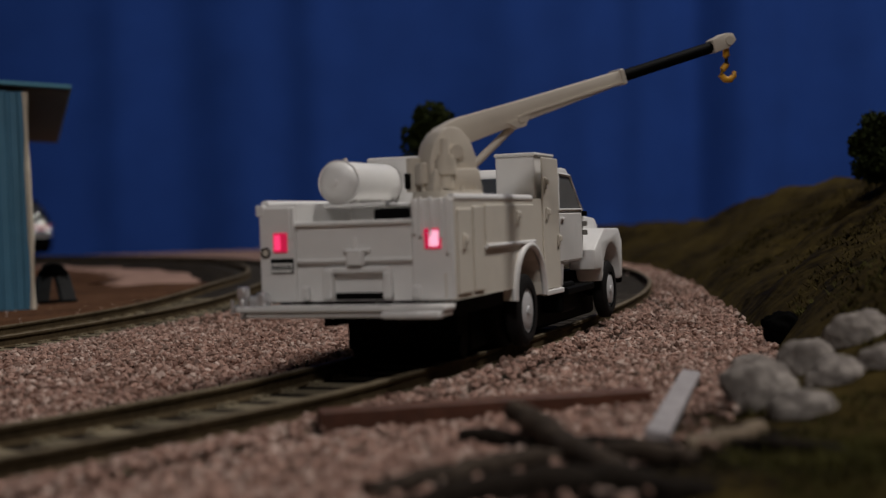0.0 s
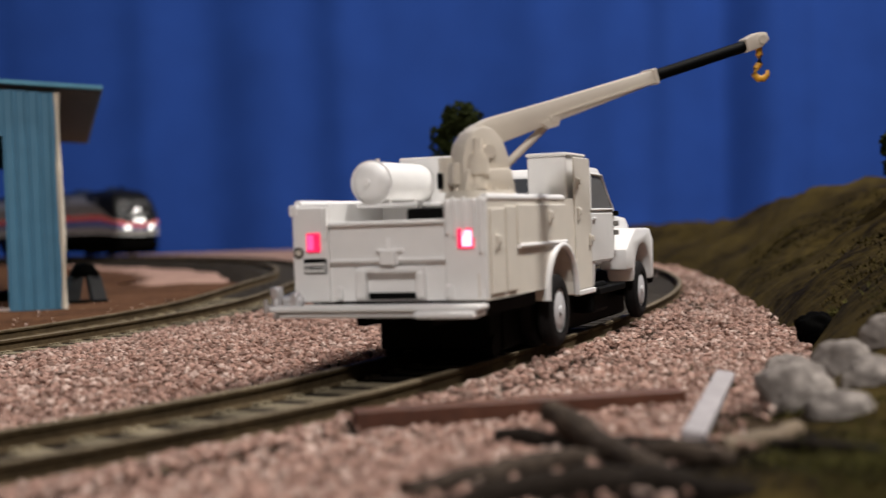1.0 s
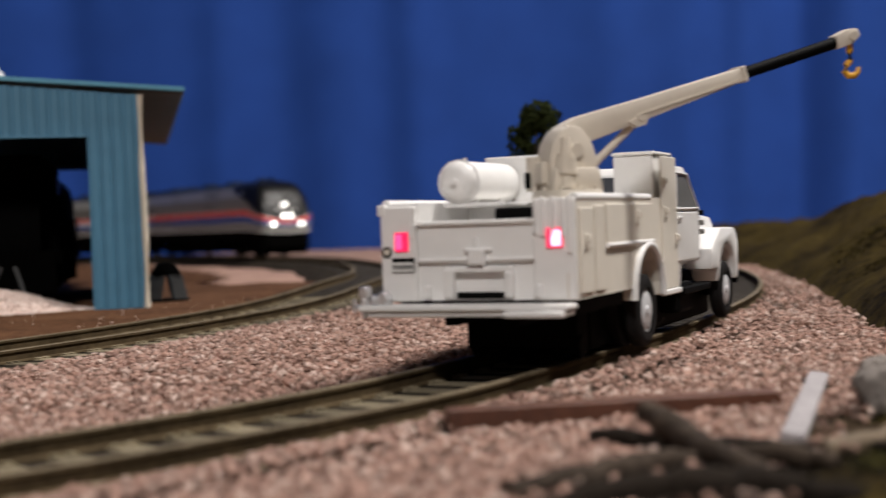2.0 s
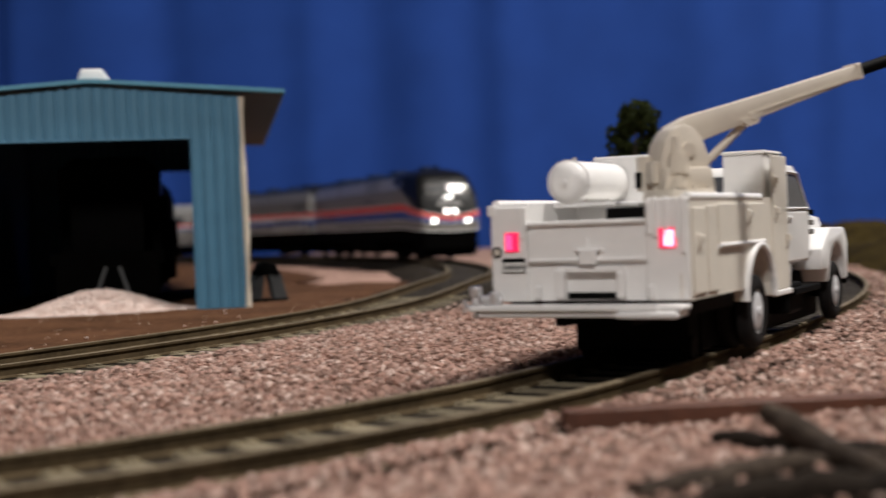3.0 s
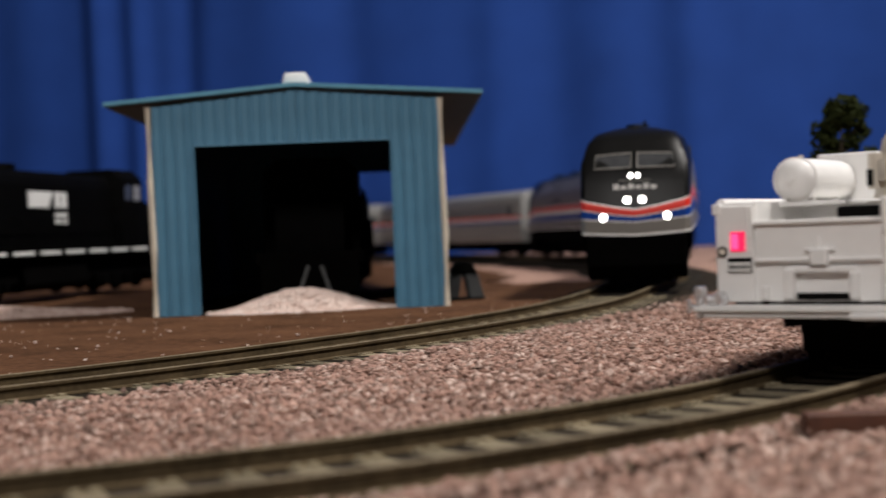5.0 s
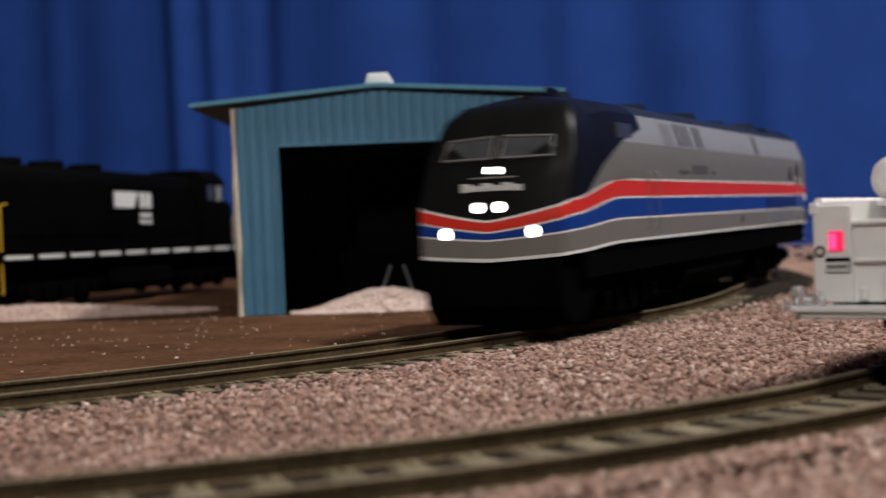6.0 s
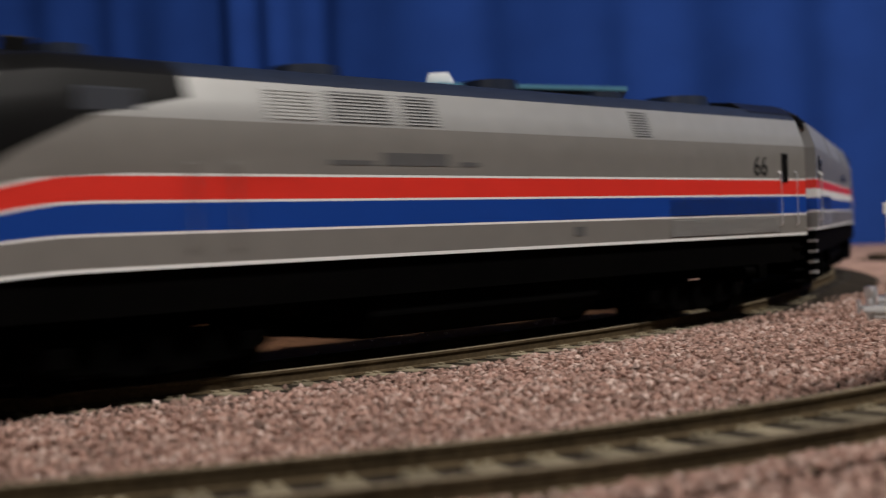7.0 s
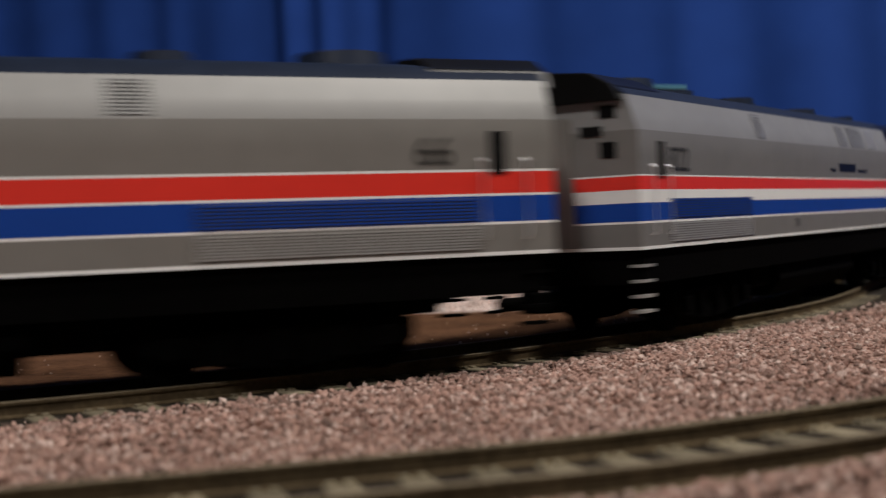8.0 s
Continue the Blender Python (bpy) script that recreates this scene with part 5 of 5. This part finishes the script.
def tree(x, y, z, height, spread, label, seed):
    rng = random.Random(seed)
    t = thing("model_tree", label, "tree", mpose(x, y, z))
    bm = blank()
    tube(bm, [(0, 0, -3), (0.3, 0, height * 0.3), (-0.2, 0.3, height * 0.62), (0.2, 0, height * 0.9)], [1.0, 0.8, 0.55, 0.2], 8)
    for k in range(9):
        a, h = rng.uniform(0, math.tau), height * rng.uniform(0.35, 0.8)
        r = spread * rng.uniform(0.45, 0.8)
        tube(bm, [(0, 0, h), (r * 0.5 * math.cos(a), r * 0.5 * math.sin(a), h + 1.2), (r * math.cos(a), r * math.sin(a), h + 2.2)], [0.4, 0.28, 0.12], 6)
    part("trunk", bm, M_TRUNK, t)
    clumps = []
    for k in range(80):
        a, h = rng.uniform(0, math.tau), rng.uniform(0.30, 1.0)
        rad = spread * math.sqrt(max(0.05, 1 - ((h - 0.62) / 0.42) ** 2)) * rng.uniform(0.25, 0.95)
        clumps.append((rad * math.cos(a), rad * math.sin(a), height * h, spread * rng.uniform(0.16, 0.34)))
    verts, faces = [], []
    for cx, cy, cz, cr in clumps:
        for k in range(120):
            d = Vector((rng.gauss(0, 1), rng.gauss(0, 1), rng.gauss(0, 1))).normalized() * cr * rng.uniform(0.6, 1.1)
            n = Vector((rng.gauss(0, 1), rng.gauss(0, 1), rng.gauss(0, 1))).normalized()
            u = n.orthogonal().normalized() * rng.uniform(0.4, 0.85)
            w = n.cross(u)
            c = Vector((cx, cy, cz)) + d
            b = len(verts)
            verts += [(c + u) * MM, (c + w * 0.7) * MM, (c - u) * MM, (c - w * 0.7 + n * 0.2) * MM]
            faces += [(b, b + 1, b + 2), (b, b + 2, b + 3)]
    me = bpy.data.meshes.new("crown")
    me.from_pydata([tuple(v) for v in verts], [], faces)
    me.materials.append(M_LEAF)
    ob = new("crown", me)
    ob.parent = t
    return t


def twig(name, pts, radii, mat, label, category="twig"):
    bm = blank()
    line = []
    rr = []
    for (a, b), (r1, r2) in zip(zip(pts, pts[1:]), zip(radii, radii[1:])):
        for k in range(8):
            f = k / 8
            p = Vector(a).lerp(Vector(b), f)
            line.append(p + Vector((noise.noise(p * 0.4), noise.noise(p * 0.4 + Vector((9, 0, 0))), noise.noise(p * 0.4 + Vector((0, 9, 0))))) * 0.5)
            rr.append((r1 + (r2 - r1) * f) * (1 + 0.25 * noise.noise(p * 0.9)))
    line.append(Vector(pts[-1]))
    rr.append(radii[-1])
    ob = part(name, tube(bm, line, rr, 10), mat, smooth=60)
    return tagged(ob, label, category)


def plank(name, a, b, width, thick, mat, label, lean=0.0):
    a, b = Vector(a), Vector(b)
    d = b - a
    bm = blank()
    n = 10
    rings = []
    for k in range(n + 1):
        y = d.length * k / n
        w, h = width / 2 * (1 + 0.06 * noise.noise((y * 0.3, 0, 1))), thick / 2 * (1 + 0.08 * noise.noise((y * 0.3, 4, 1)))
        rings.append([bm.verts.new(p) for p in ((-w, y, -h), (w, y, -h), (w * 0.98, y, h), (-w * 0.98, y, h))])
    for p, q in zip(rings, rings[1:]):
        for k in range(4):
            bm.faces.new((p[k], q[k], q[(k + 1) % 4], p[(k + 1) % 4]))
    bm.faces.new(rings[0])
    bm.faces.new(rings[-1][::-1])
    bmesh.ops.recalc_face_normals(bm, faces=bm.faces)
    bmesh.ops.bevel(bm, geom=[e for e in bm.edges if e.calc_face_angle(0) > 1.0], offset=0.15, segments=1, affect="EDGES")
    m = Matrix.Translation(a * MM) @ d.to_track_quat("Y", "Z").to_matrix().to_4x4() @ Matrix.Rotation(radians(lean), 4, "Y")
    return tagged(part(name, bm, mat, at=m, smooth=30), label, "timber")


def tufts(name, label, mat, spots, seed, count, length):
    """Clumps of short rough fibres."""
    rng = random.Random(seed)
    verts, faces = [], []
    for x0, y0, rad in spots:
        for k in range(count):
            a, r = rng.uniform(0, math.tau), rad * math.sqrt(rng.random())
            x, y = x0 + r * math.cos(a), y0 + r * math.sin(a)
            z = max(hill_height(x, y) - 1.0, -0.6)
            d = Vector((rng.gauss(0, 0.7), rng.gauss(0, 0.7), rng.uniform(0.3, 1.0))) * length * rng.uniform(0.4, 1.1)
            u = Vector((-d.y, d.x, 0)).normalized() * rng.uniform(0.12, 0.3)
            p = Vector((x, y, z))
            b = len(verts)
            verts += [(p - u) * MM, (p + u) * MM, (p + d) * MM]
            faces.append((b, b + 1, b + 2))
    me = bpy.data.meshes.new(name)
    me.from_pydata([tuple(v) for v in verts], [], faces)
    me.materials.append(mat)
    return tagged(new(name, me), label, "moss", kind="stuff")


def soil_patch(name, x0, y0, rx, ry, seed):
    """Low mound of dark soil, shade put into its colour, with a ragged edge that dips into the ground."""
    bm = blank()
    rings = []
    for i in range(1, 15):
        ring = []
        for j in range(56):
            a = math.tau * j / 56
            k = (i / 14) * (1 + 0.22 * noise.noise((math.cos(a) * 1.6, math.sin(a) * 1.6, seed)) + 0.08 * noise.noise((math.cos(a) * 6, math.sin(a) * 6, seed)))
            x, y = x0 + rx * k * math.cos(a), y0 + ry * k * math.sin(a)
            z = ground_height(x, y) + 0.75 - 1.1 * (i / 14) ** 4 + 0.35 * noise.noise((x * 0.4, y * 0.4, seed))
            ring.append(bm.verts.new((x, y, z)))
        rings.append(ring)
    bm.faces.new(rings[0])
    for p, q in zip(rings, rings[1:]):
        for j in range(56):
            bm.faces.new((p[j], q[j], q[(j + 1) % 56], p[(j + 1) % 56]))
    return tagged(part(name, bm, M_SOIL_SHADED, smooth=60), "dark soil with painted shade under the broken branches", "soil", kind="structure")


# ---- build ----
build_room()
build_curtain()
build_ground()
build_dirt()
build_far_dirt()
build_hill()
shed = build_shed()
truck = build_truck()
lead = build_diesel("silver grey passenger locomotive with red and blue stripes and black nose", False, True)
second = build_diesel("grey passenger locomotive with red, wide white and blue stripes", True, False)
coach = build_coach()
coaches = [coach] + [copy_thing(coach, mpose(0, 0, 0)) for _ in range(2)]
build_freight_engine("freight_locomotive", "black freight locomotive with white emblem bars and dashed sill", mpose(-325, 482, 0, 0, 0, 5), False)
build_freight_engine("stored_locomotive", "plain black locomotive standing inside the blue shed", mpose(-183.5, 453, 0.6, 0, 0, 197), True, 0.6)


def heap(x, y, rx, ry, h, turn, name, label, mat, seed):
    bm = blank()
    n, m = 40, 12
    rings = []
    for j in range(m + 1):
        r = j / m
        ring = []
        for k in range(n):
            a = k * math.tau / n
            px, py = r * rx * math.cos(a), r * ry * math.sin(a)
            z = h * (math.cos(r * math.pi) * 0.5 + 0.5) * (1 + 0.25 * noise.noise((px * 0.12, py * 0.12, seed))) + 0.5 * noise.noise((px * 0.6, py * 0.6, seed)) * (1 - r)
            ring.append(bm.verts.new((px, py, z - 0.4)))
        rings.append(ring)
    for p, q in zip(rings, rings[1:]):
        for k in range(n):
            bm.faces.new((p[k], q[k], q[(k + 1) % n], p[(k + 1) % n]))
    bmesh.ops.remove_doubles(bm, verts=bm.verts, dist=0.001)
    return tagged(part(name, bm, mat, at=mpose(x, y, 0.6, 0, 0, turn), smooth=80), label, "gravel heap", kind="stuff")


# doorway heap takes the brightened colours in place of stronger light
heap(-160.5, 373, 29, 10, 6.5, 18, "ballast_heap", "low heap of pale pink ballast in the shed doorway", M_PALEBED_LIT, 1)
heap(-288, 374, 62, 24, 3.6, 20, "ballast_heap", "low bank of pale pink ballast by the black engine", M_BANKBED, 2)
rng = np.random.RandomState(11)
for cx, cy, rx, ry, h, turn, k, sd, mat in ((-160.5, 373, 29, 10, 6.5, 18, 3600, 21, M_PALE_LIT), (-288, 374, 62, 24, 3.6, 20, 5600, 22, M_BANK)):
    r, a = np.sqrt(rng.rand(k)), rng.uniform(0, math.tau, k)
    px, py = r * rx * np.cos(a), r * ry * np.sin(a)
    c, s = math.cos(radians(turn)), math.sin(radians(turn))
    stones("heap_stones", "loose pale ballast stones on the heap", mat, np.c_[cx + px * c - py * s, cy + px * s + py * c], 0.55 + 0.4 * rng.rand(k), h * (np.cos(r * math.pi) * 0.5 + 0.5) + 0.4, sd)

# pale specks of ballast strewn over the brown earth
spots = np.c_[rng.uniform(-330, -85, 420), rng.uniform(190, 420, 420)]
spots = spots[np.array([18 < distance_left(MAIN, x, y) < 190 for x, y in spots])]
stones("strewn_specks", "few pale ballast grains strewn over brown earth", M_PALE_LIT, spots, 0.14 + 0.24 * rng.rand(len(spots)) ** 2, 0.75 + 0.2 * rng.rand(len(spots)), 31)

# buffer stop behind the heap
stop = thing("bumping_post", "dark metal bumping post with two leaning struts", "buffer stop", mpose(-163, 391, 0.6, 0, 0, 17))
for sx in (-1, 1):
    part("strut", tube(blank(), [(sx * 5.0, -6, 4), (sx * 2.0, -3, 13.0)], 0.55, 8), M_GRILLE, stop)
part("cross_beam", box(blank(), -4, 4, -0.8, 0.8, 11, 12, 0.2, 1), M_UNDER, stop)

# dark trestle frame beside the shed
pile = thing("trestle_frame", "dark grey rounded trestle frame beside the shed wall", "trestle", mpose(-121.5, 414, 0.3, 0, 0, 24))
part("cap", prism(blank(), [(-4.6, 6.5), (-4.2, 9.6), (-2.6, 11.8), (0, 12.6), (2.6, 11.8), (4.2, 9.6), (4.6, 6.5), (0, 8.4)], "y", -3.4, 3.4, 0.4), M_UNDER, pile, smooth=40)
for sx in (-1, 1):
    for y in (-2.6, 2.6):
        part("leg", prism(blank(), [(sx * 0.5, 9.0), (sx * 4.6, 8.6), (sx * 6.5, 0.6), (sx * 2.0, 0.6)], "y", y - 0.8, y + 0.8, 0.2), M_DARKGREY, pile)
part("base", box(blank(), -6.8, 6.8, -3.8, 3.8, 0.0, 1.0, 0.25, 1), M_UNDER, pile)

tree(-3, 404, 14.0, 43, 8.4, "small dark green foam tree with bare trunk", 3)
tree(112, 335, 24.0, 19, 9.0, "dark green foam tree on the bank", 5)
rock(34.6, 146.5, 2.0, 4.3, 3.8, 3.8, 20, 1.0, "pale grey rounded rock with pitted surface")
rock(36.8, 136.5, 0.9, 3.9, 2.9, 2.6, -10, 2.0, "small pale rock at the foot of the bank")
rock(43.5, 160, 3.2, 4.0, 3.6, 3.4, 60, 3.0, "grey rough rock at the foot of the bank")
rock(51.5, 164, 6.0, 4.6, 3.8, 3.2, 10, 4.0, "grey rounded rock against the bank")
rock(43.6, 148, 2.8, 4.0, 3.2, 2.8, 35, 5.0, "flat grey rock among the others")
rock(38.8, 170, 1.2, 3.2, 2.6, 2.2, 0, 6.0, "small grey stone behind the rocks")
rock(49.0, 149, 4.2, 3.4, 3.0, 2.6, 80, 9.0, "brownish grey stone half sunk in moss")
plank("timber_beam", (-14.0, 143.3, 0.8), (22.6, 151.6, 0.9), 3.4, 2.5, M_TIMBER, "reddish brown stained wooden beam lying on ballast")
plank("grey_slat", (19.6, 125.6, 1.0), (30.8, 168, 1.6), 2.4, 1.0, M_SLAT, "weathered grey wooden slat lying on ballast", 8)
soil_patch("ground_soil", 14, 108, 25, 16, 1.0)
soil_patch("ground_soil", 29, 132, 7, 20, 5.0)
twig("broken_stick", [(20.9, 119.1, 0.9), (25.1, 122.4, 1.1), (29.8, 127.5, 1.0)], [1.05, 1.0, 0.95], M_STICK, "pale broken stick on the ground")
twig("dark_branch", [(1.5, 129.9, 0.6), (7.6, 125.0, 0.9), (15.1, 121.9, 0.8), (21.0, 119.9, 0.6)], [0.95, 1.0, 1.05, 1.0], M_LOG, "dark rotten branch on the ground")
twig("dark_branch", [(6.4, 130.0, 3.4), (8.0, 126.0, 2.6), (10.6, 117.5, 1.6), (13.4, 108.9, 1.0), (17.0, 101.0, 0.6)], [0.9, 1.35, 1.3, 1.15, 0.9], M_BARK, "weathered brown branch lying across a darker one")
twig("dark_branch", [(-6.5, 105.5, 0.4), (-0.5, 110.1, 0.8), (4.7, 113.9, 1.0), (10.5, 116.5, 1.0)], [0.9, 1.1, 1.1, 0.7], M_BARK, "thin weathered branch half sunk in ballast")
# log thickened to darken the near edge in place of shade
twig("dark_branch", [(-4.0, 100.0, 0.2), (4, 101.5, 1.4), (12, 101.5, 1.6), (20, 100.0, 0.6)], [0.9, 1.5, 1.6, 1.0], M_LOG, "dark knotty branch on the ground")
twig("dark_branch", [(12.5, 119.5, 0.6), (17.5, 117.0, 1.2), (21.0, 113.5, 0.8)], [0.6, 0.95, 0.7], M_BARK, "short brown branch stub on the soil")
twig("dark_branch", [(26, 121, 0.6), (30, 116, 1.4), (35, 110, 1.0)], [0.5, 0.8, 0.6], M_LOG, "dark twig at the foot of the bank")
# dense dark litter, standing in for part of the shade around the branches
tufts("leaf_litter", "dark rotten litter around the branches, dense to deepen the shade", M_LOG, [(4, 103, 7), (13, 104, 8), (21, 107, 8), (17, 114, 6), (22, 118, 4), (27, 116, 6), (30, 127, 4), (30, 108, 7), (8, 112, 7), (0, 106, 6), (12, 121, 5)], 12, 900, 1.1)
tufts("moss_tufts", "short olive moss covering the foot of the bank", M_MOSS, [(30, 112, 8), (34, 96, 10), (38, 118, 14), (44, 108, 14), (52, 130, 14), (60, 150, 13), (66, 175, 14), (76, 200, 18), (34, 104, 10)], 2, 1500, 1.6)
spread = random.Random(41)
tufts("bank_growth", "rough dry brush covering the earth bank", M_BRUSH, [(x, y, 7) for x, y in ((spread.uniform(50, 200), spread.uniform(150, 430)) for _ in range(420)) if hill_height(x - 8, y) > 3], 15, 190, 1.5)
tufts("ground_weeds", "dark weeds growing through the ballast", M_MOSS, [(34, 172, 5), (31, 180, 6), (25, 128, 5), (33, 143, 4), (57, 219, 4)], 8, 220, 1.8)
rock(54.0, 214, 2.6, 3.2, 3.0, 3.0, 0, 8.0, "dark round stone at the foot of the bank").data.materials[0] = M_UNDER
build_track("railway_main", "curved main railway track with brown ties", MAIN, 30, 2600, 130, 620, S_CLIMB[1] - 40)
build_track("railway_siding", "curved siding track with weathered ties", SIDING, 20, 1050, 40, 520, 395)
build_stones()


# ---- the train runs ----
SPEED, SLOWED = 150.0, 130.0
S_MID = float(MAIN[1][int(np.argmin(np.hypot(MAIN[0][:, 0] + 67, MAIN[0][:, 1] - 500)))])


def motions():
    """Each vehicle rides on its two bogies along the main track's centre line."""
    def rows(offset, half, turned):
        out = []
        for k in range(0, 33):
            t = k * 0.25
            s = S_MID + (4.5 - min(t, 6.5)) * SPEED - max(0.0, t - 6.5) * SLOWED + offset
            xf, yf, _ = along(MAIN, s - half)
            xr, yr, _ = along(MAIN, s + half)
            a = math.degrees(math.atan2(yf - yr, xf - xr)) - 90
            zf, zr = lift(MAIN, s - half), lift(MAIN, s + half)
            pitch = math.degrees(math.atan2(zf - zr, 2 * half)) * (-1 if turned else 1)
            out.append((t, mpose((xf + xr) / 2, (yf + yr) / 2, (zf + zr) / 2, pitch, 0, a + (180 if turned else 0))))
        return out
    walk(lead, rows(94, 72, False))
    walk(second, rows(94 + 251, 72, True))
    at = 94 + 251 + 122 + 146
    for c in coaches:
        walk(c, rows(at, 105, False))
        at += 292


motions()
